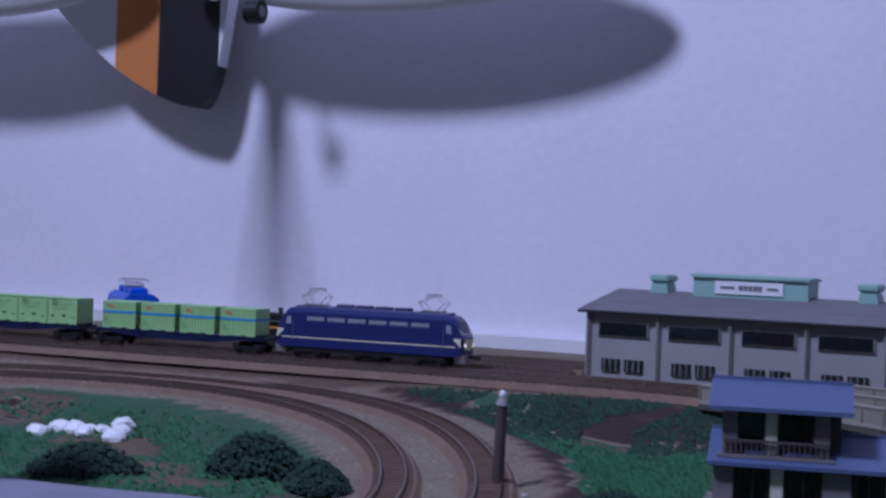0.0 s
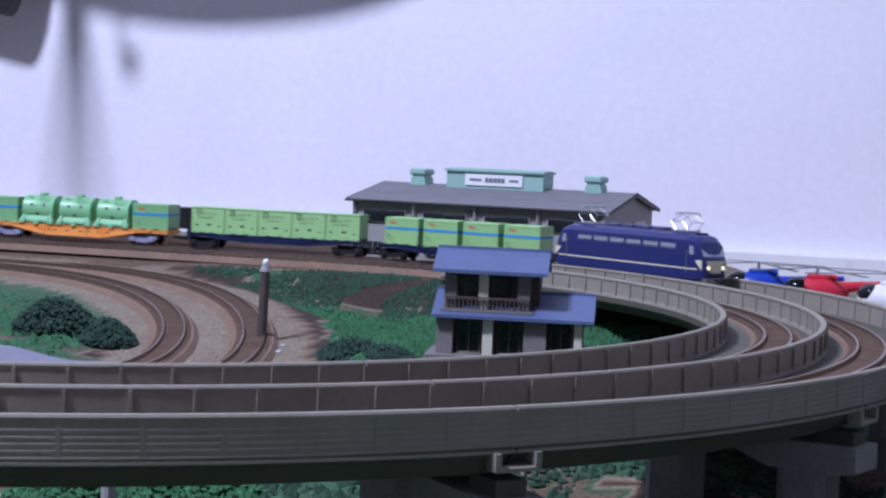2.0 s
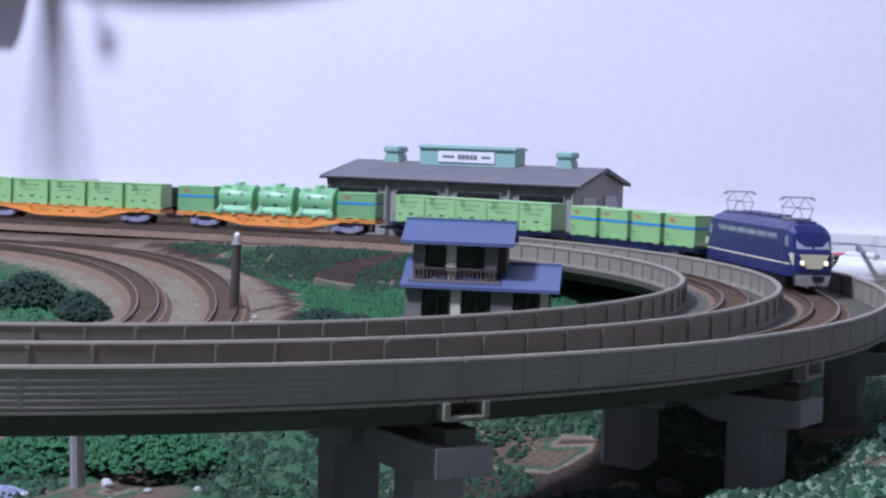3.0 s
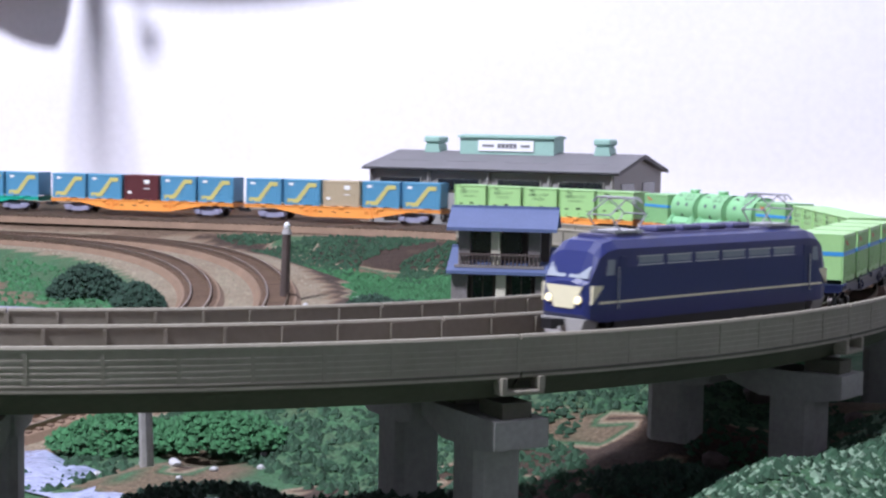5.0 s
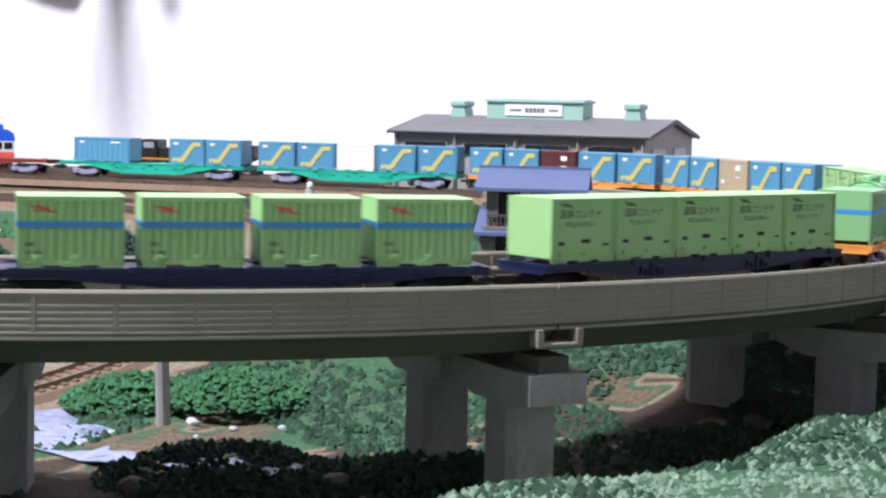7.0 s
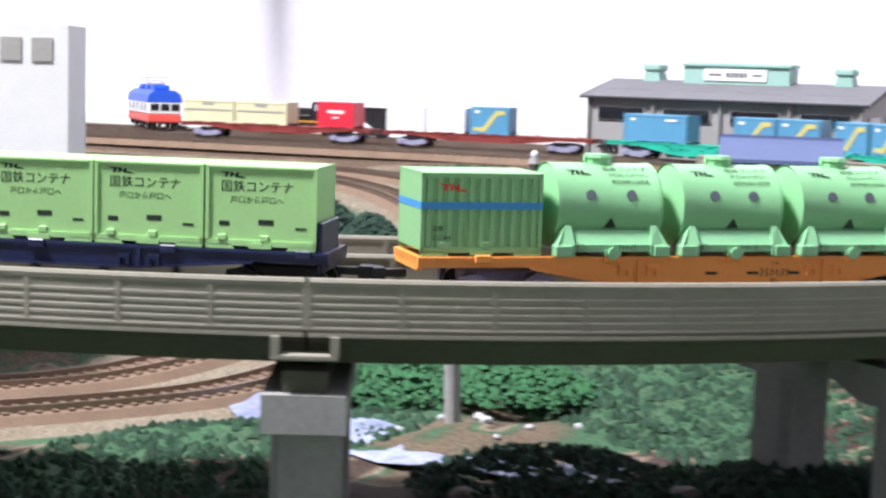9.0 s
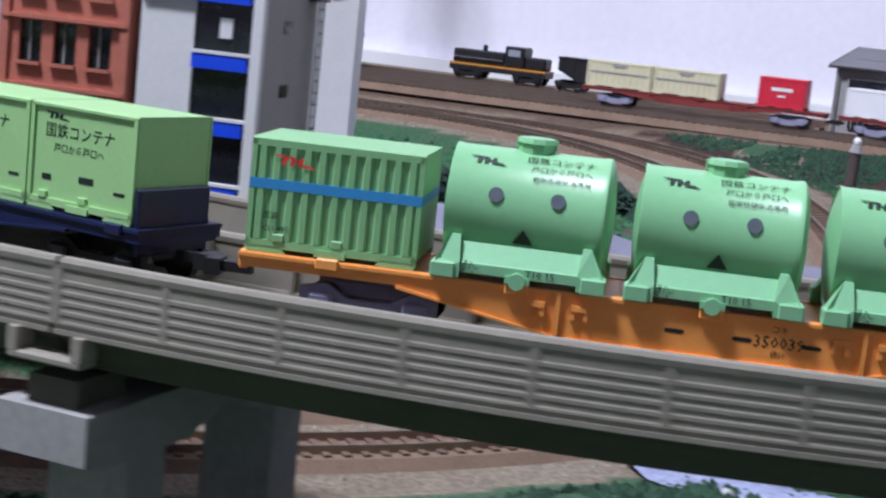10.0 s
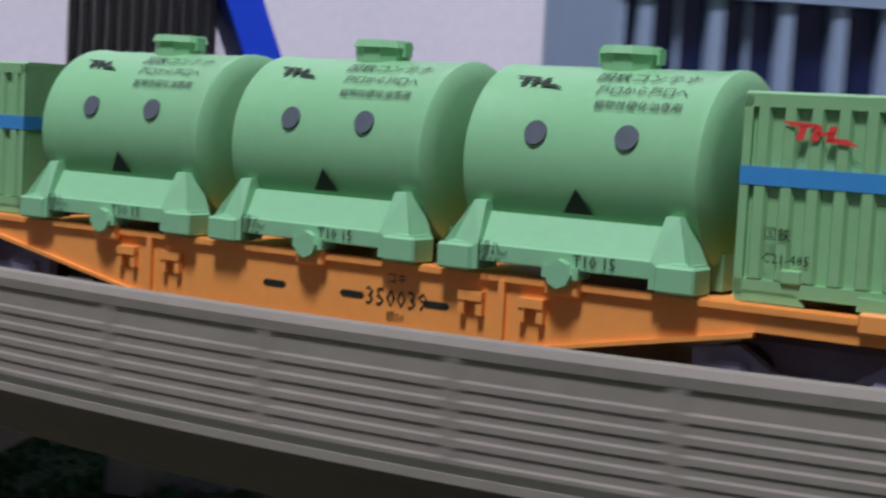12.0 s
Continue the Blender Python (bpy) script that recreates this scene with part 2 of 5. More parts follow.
def land(x, y, rough=True):
    r = math.hypot(x, y)
    back = ease(0.19, 0.275, y + 0.05 * noise.noise((x * 6, 0, 3)) * 0.3)
    z = -0.027 + 0.0215 * back
    z -= 0.026 * ease(-0.03, -0.16, y) * (1 - back)
    z += 0.018 * ease(0.0, -0.17, x) * ease(0.02, -0.12, y)
    hill = ease(0.345, 0.43, x + 0.10 * ease(-0.15, -0.42, y)) * ease(0.25, 0.05, y)
    z += hill * (0.004 + 0.028 * ease(-0.05, -0.2, y) + 0.012 * noise.noise((x * 9, y * 9, 1)))
    z -= 0.020 * ease(0.26, 0.30, x) * ease(0.30, 0.22, y) * ease(-0.10, 0.02, y)
    z -= 0.012 * ease(0.36, 0.5, r) * ease(-0.2, -0.3, y) * ease(0.3, 0.15, x)
    rb = 0.338 + 0.030 * ease(-0.10, -0.36, y)
    front = ease(-0.02, 0.035, r - rb) * ease(0.15, 0.27, x) * ease(0.12, 0.0, y)
    z = z * (1 - front) + (-0.0255 + 0.006 * noise.noise((x * 14, y * 14, 1))) * front
    z -= 0.0095 * ease(0.20, 0.245, x) * ease(0.22, 0.30, y)
    d = abs(math.hypot(x - LOOP_C[0], y - LOOP_C[1]) - 0.2565)
    k = ease(0.075, 0.042, d) * ease(0.29, 0.22, y)
    z = z * (1 - k) + (loop_z(y) - 0.0045) * k
    if rough:
        wild = (1 - k) * (1 - back)
        z += (0.0055 * noise.noise((x * 22, y * 22, 0)) + 0.002 * noise.noise((x * 70, y * 70, 5))) * wild
    return z


def ground_kind(x, y):
    """0 dirt, 1 grass, 2 pale ballast, 3 dark earth (doubles as shade under the viaduct)."""
    d = math.hypot(x - LOOP_C[0], y - LOOP_C[1])
    n = noise.noise((x * 14, y * 14, 2)) + 0.5 * noise.noise((x * 45, y * 45, 7))
    if y > 0.262 + 0.005 * n:
        return 2.6 if y < 0.278 else 2.0
    if 0.212 < d < 0.302:
        return 2.0
    if y > 0.218 + 0.012 * n and 0.0 < x < 0.30:
        return 3.0
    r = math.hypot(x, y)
    # ring of dark earth below the viaduct; its tone also paints in the deck's shade
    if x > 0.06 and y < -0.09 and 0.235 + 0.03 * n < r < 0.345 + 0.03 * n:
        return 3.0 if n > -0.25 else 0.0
    if n < -0.42:
        return 3.0
    if 0.30 < d < 0.316 + 0.014 * n and y > -0.1:
        return 3.0
    return 1.0 if n > -0.2 else 0.0


def ground():
    xs = [-2.0, -1.5, -1.0, -0.75] + [-0.55 + 0.0062 * i for i in range(182)] + [0.7, 0.9, 1.4, 2.0]
    ys = [-2.0, -1.5, -1.1, -0.85] + [-0.62 + 0.0062 * i for i in range(184)] + [0.6, 0.8]
    verts = [(x, y, land(x, y)) for y in ys for x in xs]
    n = len(xs)
    faces = [(j * n + i, j * n + i + 1, (j + 1) * n + i + 1, (j + 1) * n + i) for j in range(len(ys) - 1) for i in range(n - 1)]
    me = bpy.data.meshes.new("ground")
    me.from_pydata(verts, [], faces)
    at = me.attributes.new("soil", "FLOAT", "POINT")
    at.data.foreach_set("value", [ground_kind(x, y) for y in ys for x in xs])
    for p in me.polygons:
        p.use_smooth = True
    m = bpy.data.materials.new("scenic_ground")
    m.use_nodes = True
    nt = m.node_tree
    b = nt.nodes["Principled BSDF"]
    b.inputs["Roughness"].default_value = 0.95
    a = nt.nodes.new("ShaderNodeAttribute")
    a.attribute_name = "soil"
    tc = nt.nodes.new("ShaderNodeTexCoord")
    n1, n2 = nt.nodes.new("ShaderNodeTexNoise"), nt.nodes.new("ShaderNodeTexNoise")
    n1.inputs["Scale"].default_value, n1.inputs["Detail"].default_value = 45, 8
    n2.inputs["Scale"].default_value, n2.inputs["Detail"].default_value = 700, 4
    for k in (n1, n2):
        nt.links.new(tc.outputs["Object"], k.inputs["Vector"])
    jit = nt.nodes.new("ShaderNodeMath")
    jit.operation = "MULTIPLY_ADD"
    jit.inputs[1].default_value = 0.9
    nt.links.new(n1.outputs["Fac"], jit.inputs[0])
    off = nt.nodes.new("ShaderNodeMath")
    off.operation = "SUBTRACT"
    off.inputs[1].default_value = 0.45
    nt.links.new(a.outputs["Fac"], off.inputs[0])
    nt.links.new(off.outputs[0], jit.inputs[2])
    div = nt.nodes.new("ShaderNodeMath")
    div.operation = "DIVIDE"
    div.inputs[1].default_value = 3.0
    nt.links.new(jit.outputs[0], div.inputs[0])
    ramp = nt.nodes.new("ShaderNodeValToRGB")
    el = ramp.color_ramp.elements
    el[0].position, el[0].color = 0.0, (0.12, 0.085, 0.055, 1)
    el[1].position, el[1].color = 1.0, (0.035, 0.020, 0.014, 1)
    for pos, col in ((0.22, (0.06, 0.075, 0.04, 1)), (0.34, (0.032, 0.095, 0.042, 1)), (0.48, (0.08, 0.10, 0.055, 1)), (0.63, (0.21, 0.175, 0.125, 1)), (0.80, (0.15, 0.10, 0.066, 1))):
        e = el.new(pos)
        e.color = col
    nt.links.new(div.outputs[0], ramp.inputs["Fac"])
    sc = nt.nodes.new("ShaderNodeMapRange")
    sc.inputs["From Min"].default_value, sc.inputs["From Max"].default_value = 0.25, 0.75
    sc.inputs["To Min"].default_value, sc.inputs["To Max"].default_value = 0.6, 1.5
    nt.links.new(n2.outputs["Fac"], sc.inputs["Value"])
    mul = nt.nodes.new("ShaderNodeVectorMath")
    mul.operation = "SCALE"
    nt.links.new(ramp.outputs["Color"], mul.inputs[0])
    nt.links.new(sc.outputs["Result"], mul.inputs["Scale"])
    nt.links.new(mul.outputs[0], b.inputs["Base Color"])
    bp = nt.nodes.new("ShaderNodeBump")
    bp.inputs["Strength"].default_value, bp.inputs["Distance"].default_value = 0.8, 0.0015
    nt.links.new(n2.outputs["Fac"], bp.inputs["Height"])
    nt.links.new(bp.outputs[0], b.inputs["Normal"])
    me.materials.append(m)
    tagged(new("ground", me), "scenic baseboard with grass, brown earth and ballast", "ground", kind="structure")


ground()

# room: plain walls that close the place; the layout stands against the back wall
WALL_TURN = -2.0
wall_frame = pose(0.158, 0.560, 0, 0, 0, WALL_TURN)
w = link("wall_north", box(-2.6, 2.2, 0.0, 0.1, -0.3, 2.4), M["wall"], label="plain white papered room wall behind the layout", kind="structure", category="wall")
w.matrix_basis = wall_frame
w = link("skirting_board", box(-2.6, 2.2, -0.012, -0.0005, -0.02, 0.0035), M["box_white"], label="low white board along the foot of the wall", kind="structure", category="trim")
w.matrix_basis = wall_frame
link("wall_west", box(-2.1, -2.0, -2.0, 0.9, -0.3, 2.4), M["wall"], label="plain white room wall", kind="structure", category="wall")
link("wall_east", box(2.0, 2.1, -2.0, 0.9, -0.3, 2.4), M["wall"], label="plain white room wall", kind="structure", category="wall")
link("wall_south", box(-2.1, 2.1, -2.1, -2.0, -0.3, 2.4), M["wall"], label="plain white room wall", kind="structure", category="wall")
link("ceiling", box(-2.1, 2.1, -2.1, 0.9, 2.4, 2.5), M["wall"], label="plain white room ceiling", kind="structure", category="ceiling")

# ---- viaduct: two decks side by side, three parapets, piers at the joints ----
JOINTS = [71.4, 48.2, 25.0, 1.8, -21.4, -44.6, -67.7, -90.8, -115.0, -138.5, -150.0]
PARAPETS = {"inner_parapet": 0.2618, "middle_parapet": 0.2990, "outer_parapet": 0.3390}


def viaduct_section(a, b):
    v = thing("viaduct_section", "curved grey concrete model viaduct section with ribbed parapets", "viaduct", group="viaduct sections")
    n = max(4, int(abs(a - b) / 1.2))
    gap = 0.06 * (1 if a > b else -1)
    a2, b2 = a - gap, b + gap
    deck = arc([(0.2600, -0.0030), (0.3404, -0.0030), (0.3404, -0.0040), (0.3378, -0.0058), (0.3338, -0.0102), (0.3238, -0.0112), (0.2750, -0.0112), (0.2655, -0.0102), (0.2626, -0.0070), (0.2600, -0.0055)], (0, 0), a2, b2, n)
    part("deck", deck, M["concrete_shaded"], v, "grey-green concrete deck girder, coloured dark for the shade under its edge")
    for name, r in PARAPETS.items():
        h, lo = 0.0008, -0.0038 if name == "outer_parapet" else -0.0029
        w = part(name, arc([(r - h, lo), (r + h, lo), (r + h, Z_TOP), (r - h, Z_TOP)], (0, 0), a2, b2, n), M["concrete"], v)
        cap = arc([(r - 0.0011, Z_TOP - 0.0009), (r + 0.0010, Z_TOP - 0.0009), (r + 0.0011, Z_TOP - 0.0001), (r + 0.0008, Z_TOP + 0.0005), (r - 0.0008, Z_TOP + 0.0005), (r - 0.0013, Z_TOP)], (0, 0), a2, b2, n)
        part("coping", cap, M["concrete"], w)
        if name == "outer_parapet":
            for z in (-0.0029, -0.0014, 0.0000, 0.0014, 0.0029):
                part("ledge", arc([(r + h, z - 0.0003), (r + h + 0.00011, z - 0.0004), (r + h + 0.00011, z + 0.0001), (r + h, z + 0.0003)], (0, 0), a2, b2, n), M["concrete"], w)
            part("ledge", arc([(r - h, -0.0044), (r + 0.0016, -0.0044), (r + 0.0016, -0.0037), (r - h, -0.0037)], (0, 0), a2, b2, n), M["concrete"], w)
        else:
            part("ledge", arc([(r - 0.0016, -0.0029), (r + 0.0016, -0.0029), (r + 0.0012, -0.0014), (r - 0.0012, -0.0014)], (0, 0), a2, b2, n), M["concrete"], w)
        k = max(2, round(abs(a - b) / 2.94))
        for i in range(k + 1):
            th = a2 + (b2 - a2) * i / k
            d = 0.085
            out = 0.00096 if name == "outer_parapet" else 0.0016
            rib = arc([(r - 0.0016, lo + 0.0005), (r + out, lo + 0.0005), (r + out, Z_TOP - 0.0006), (r - 0.0016, Z_TOP - 0.0006)], (0, 0), th - d, th + d, 1)
            part("rib", rib, M["concrete"], w)
    return v


for a, b in zip(JOINTS, JOINTS[1:]):
    viaduct_section(a, b)


def straight_on():
    v = thing("viaduct_section", "straight grey concrete model viaduct section with plain parapets", "viaduct", pose(0, 0, 0, 0, 0, -150), group="viaduct sections")
    part("deck", box(0.26, 0.3404, -0.62, 0, -0.0128, -0.003), M["concrete_shaded"], v)
    for name, r in PARAPETS.items():
        part(name, box(r - 0.0008, r + 0.0008, -0.62, 0, -0.0029, Z_TOP), M["concrete"], v)


straight_on()


def pier(th, wide=0.105):
    """A hammerhead pier under a joint, its bearing bracket at the outer edge."""
    p = thing("viaduct_pier", "pale grey concrete pier with a hammerhead cross beam under the viaduct", "pier", pose(0, 0, 0, 0, 0, th), group="viaduct piers")
    c = (0.322 * math.cos(radians(th)), 0.322 * math.sin(radians(th)))
    foot = min(land(*c), land(0.28 * math.cos(radians(th)), 0.28 * math.sin(radians(th)))) - 0.004
    for ra, rb in ((0.3030, 0.3416), (0.2602, 0.2970)):
        rm = (ra + rb) / 2 + 0.002
        part("cross_beam", prism([(ra, -0.0150), (rb, -0.0150), (rb, -0.0222), (rm + 0.010, -0.0235), (rm - 0.010, -0.0235), (ra, -0.0195)], "y", -0.0078, 0.0078), M["pier"], p)
        part("bearing", box(rb - 0.014, rb - 0.0025, -0.0042, 0.0042, -0.0151, -0.0110), M["concrete_shaded"], p)
        part("bearing", box(ra + 0.002, ra + 0.012, -0.0042, 0.0042, -0.0151, -0.0110), M["concrete_shaded"], p)
        part("column", prism([(-0.0075, -0.005), (-0.005, -0.0068), (0.005, -0.0068), (0.0075, -0.005), (0.0075, 0.005), (0.005, 0.0068), (-0.005, 0.0068), (-0.0075, 0.005)], "z", foot, -0.0234), M["pier"], p).location = (rm, 0, 0)
    br = thing("joint_bracket", "open grey bracket bridging the viaduct joint", "bracket", pose(0, 0, 0, 0, 0, th), group="viaduct brackets")
    part("lower_bar", box(0.3378, 0.3420, -0.0062, 0.0062, -0.0086, -0.0074, 0.0003), M["concrete"], br)
    for s in (-1, 1):
        part("side_bar", box(0.3378, 0.3420, s * 0.0054 - 0.0008, s * 0.0054 + 0.0008, -0.0075, -0.0042), M["concrete"], br)


for th in JOINTS[2:-1]:
    pier(th)


def track(name, label, centre=None, r=0.0, a=0.0, b=0.0, x0=0.0, x1=0.0, y=0.0, z=0.0, bed="bed", zf=None):
    """A length of 9 mm gauge track, curved round a centre or straight along x."""
    t = thing(name, label, "track", group="tracks")

    def sweep(profile):
        if centre:
            n = int(abs(a - b) / 1.5)
            bm = arc([(r + u, v) for u, v in profile], centre, a, b, n)
        else:
            bm = prism([(y + u, v) for u, v in profile], "x", x0, x1)
        if zf:
            for v in bm.verts:
                v.co.z += zf(v.co.y)
        return bm
    part("track_bed", sweep([(-0.0125, z - 0.0055), (0.0125, z - 0.0055), (0.0092, z - 0.0020), (-0.0092, z - 0.0020)]), M[bed], t)
    for s in (-1, 1):
        part("rail", sweep([(s * 0.0049 - 0.0005, z - 0.0018), (s * 0.0049 + 0.0005, z - 0.0018), (s * 0.0049 + 0.0004, z), (s * 0.0049 - 0.0004, z)]), M["rail"], t, "worn steel rail")
    bm = bmesh.new()
    if centre:
        k = int(abs(a - b) * math.pi / 180 * r / 0.0045)
        for i in range(k):
            th = radians(a + (b - a) * i / k)
            m = Matrix.Translation((centre[0], centre[1], 0)) @ Matrix.Rotation(th, 4, "Z")
            n0 = len(bm.verts)
            box(r - 0.0080, r + 0.0080, -0.0009, 0.0009, z - 0.0022, z - 0.0014, bm=bm)
            bm.verts.ensure_lookup_table()
            for v in bm.verts[n0:]:
                v.co = m @ v.co
                if zf:
                    v.co.z += zf(v.co.y)
    else:
        for i in range(int((x1 - x0) / 0.0045)):
            x = x0 + 0.0045 * i
            box(x - 0.0009, x + 0.0009, y - 0.0080, y + 0.0080, z - 0.0022, z - 0.0014, bm=bm)
    tagged(part("sleeper_band", bm, M["sleeper"], t), kind="stuff")


track("main_track", "brown ballasted outer main track on the curved viaduct", (0, 0), R_OUT, 90, -150, z=0.0)
track("main_track", "brown ballasted inner main track on the curved viaduct", (0, 0), R_IN, 90, -150, z=0.0)
for y, n in ((R_OUT, "outer main track beside the wall"), (R_IN, "inner main track along the bank"), (0.352, "siding beside the main line"), (0.385, "siding leading to the engine shed"), (0.418, "rear siding leading to the engine shed")):
    track("straight_track", "straight ballasted " + n, x0=-1.75, x1=0.0 if y < 0.35 else -0.015, y=y)
for r in LOOP_R:
    track("loop_track", "rust-brown curved track of the lower loop", LOOP_C, r, 128, -75, z=0.0, zf=loop_z)
tr = thing("straight_track", "straight outer main track leading off the viaduct", "track", pose(0, 0, 0, 0, 0, -150), group="tracks")
part("track_bed", box(R_OUT - 0.0092, R_OUT + 0.0092, -0.6, 0, -0.003, -0.002), M["bed"], tr)
for s in (-1, 1):
    part("rail", box(R_OUT + s * 0.0049 - 0.0004, R_OUT + s * 0.0049 + 0.0004, -0.6, 0, -0.002, 0), M["rail"], tr)

# ---- rolling stock ----
DECK, SIDE = 0.0093, 0.0082


def bogie(x, v, dark=False, wheels=2, name="bogie"):
    g = thing("x", "", "") if False else None
    bm = box(x - 0.0075, x + 0.0075, -0.0035, 0.0035, 0.0035, 0.0062, 0.0004)
    f = part(name, bm, M["black" if dark else "bogie"], v, "grey-violet cast bogie" if not dark else "black bogie")
    for s in (-1, 1):
        o = [(x - 0.0098, 0.0030), (x - 0.0098, 0.0052), (x - 0.006, 0.0058), (x - 0.003, 0.0040), (x + 0.003, 0.0040), (x + 0.006, 0.0058), (x + 0.0098, 0.0052), (x + 0.0098, 0.0030), (x + 0.006, 0.0022), (x + 0.003, 0.0012), (x - 0.003, 0.0012), (x - 0.006, 0.0022)]
        part("side_frame", prism(o, "y", s * 0.0066 - 0.0006, s * 0.0066 + 0.0006), M["black" if dark else "bogie"], f)
        for k in (-1, 1):
            part("axle_box", box(x + k * 0.0067 - 0.0018, x + k * 0.0067 + 0.0018, s * 0.0072, s * 0.0083, 0.0016, 0.0046, 0.0004) if s > 0 else box(x + k * 0.0067 - 0.0018, x + k * 0.0067 + 0.0018, -0.0083, -0.0072, 0.0016, 0.0046, 0.0004), M["black" if dark else "bogie"], f)
    for k in (-1, 1):
        for s in (-1, 1):
            part("wheel", tube((x + k * 0.0067, s * 0.0043, 0.0029), (x + k * 0.0067, s * 0.0056, 0.0029), 0.0029, 16), M["wheel"], f)


def coupler(x, v, d):
    bm = box(min(x, x + d * 0.006), max(x, x + d * 0.006), -0.0008, 0.0008, 0.0045, 0.0060)
    box(min(x + d * 0.0045, x + d * 0.0068), max(x + d * 0.0045, x + d * 0.0068), -0.0020, 0.0020, 0.0040, 0.0064, bm=bm)
    part("coupler", bm, M["black"], v)


def flat_wagon(label, paint, L=0.1310, sill="fish", dark=False):
    """A container flat wagon with deep centre sills, stake pockets, bogies and couplers."""
    v = thing("container_wagon", label, "wagon", group="container wagons of the moving train")
    h = L / 2
    p = M[paint]
    part("deck", box(-h, h, -0.0078, 0.0078, DECK - 0.0016, DECK - 0.0002), p, v)
    lowest = 0.0030 if sill == "fish" else 0.0052
    o = [(-h, DECK), (h, DECK), (h, DECK - 0.0021), (0.043, DECK - 0.0021), (0.0205, lowest), (-0.0205, lowest), (-0.043, DECK - 0.0021), (-h, DECK - 0.0021)]
    for s in (-1, 1):
        w = part("side_sill", prism(o, "y", s * 0.0084 - 0.0005, s * 0.0084 + 0.0005), p, v)
        part("top_flange", box(-h, h, min(s * 0.0086, s * 0.0093), max(s * 0.0086, s * 0.0093), DECK - 0.0006, DECK - 0.0001), p, w)
        part("bottom_flange", prism([(0.043, DECK - 0.0021), (0.0205, lowest), (-0.0205, lowest), (-0.043, DECK - 0.0021), (-0.043, DECK - 0.0025), (-0.0205, lowest - 0.0003), (0.0205, lowest - 0.0003), (0.043, DECK - 0.0025)], "y", s * 0.0089 - 0.0004, s * 0.0089 + 0.0004), p, w)
        for x in (-0.0205, 0.0205):
            part("stiffener", box(x - 0.0003, x + 0.0003, min(s * 0.0089, s * 0.0094), max(s * 0.0089, s * 0.0094), lowest, DECK - 0.0005), p, w)
            for k in (-0.003, 0.003):
                bm = box(x + k - 0.0012, x + k + 0.0012, min(s * 0.0089, s * 0.0096), max(s * 0.0089, s * 0.0096), 0.0068, 0.0076)
                for q in (-0.0009, 0.0009):
                    box(x + k + q - 0.0003, x + k + q + 0.0003, min(s * 0.0089, s * 0.0095), max(s * 0.0089, s * 0.0095), 0.0056, 0.0070, bm=bm)
                part("lashing_bracket", bm, p, w)
        if sill == "fish":
            for x in (-0.0137, -0.0045, 0.0046):
                part("slot", prism([(x - 0.0011, 0.0062), (x + 0.0011, 0.0062), (x + 0.0014, 0.0059), (x + 0.0011, 0.0056), (x - 0.0011, 0.0056), (x - 0.0014, 0.0059)], "y", s * 0.00885, s * 0.00895), M["ink"], w)
        for i in range(5):
            x = (i - 2) * 0.0264
            part("lock", box(x - 0.0016, x + 0.0016, min(s * 0.0088, s * 0.0098), max(s * 0.0088, s * 0.0098), DECK - 0.0012, DECK + 0.0004, 0.0002), p, w)
    for d in (-1, 1):
        part("end_beam", box(min(d * (h - 0.001), d * h), max(d * (h - 0.001), d * h), -0.0080, 0.0080, DECK - 0.0026, DECK), p, v)
        bogie(d * 0.0470, v, dark)
        coupler(d * h, v, d)
    return v


def marks(v, rows, side, y, bend=None, material="ink", name="lettering"):
    """Rows of (text or bar width, size, x, z) as one flat part."""
    bm = bmesh.new()
    for text, size, x, z in rows:
        if isinstance(text, str):
            on_side(lettering(text, size), x * side, z, side, y, bm, bend)
        else:
            hw = text / 2
            on_side(([(-hw, -size / 2), (hw, -size / 2), (hw, size / 2), (-hw, size / 2)], [[0, 1, 2, 3]]), x * side, z, side, y, bm, bend)
    return part(name, bm, M[material], v)


def emblem(v, x, z, side, y, w=0.0058, h=0.0017, material="ink", bend=None):
    part("emblem", on_side(swoosh(w * -1, h), x * side, z, side, y, bend=bend), M[material], v)


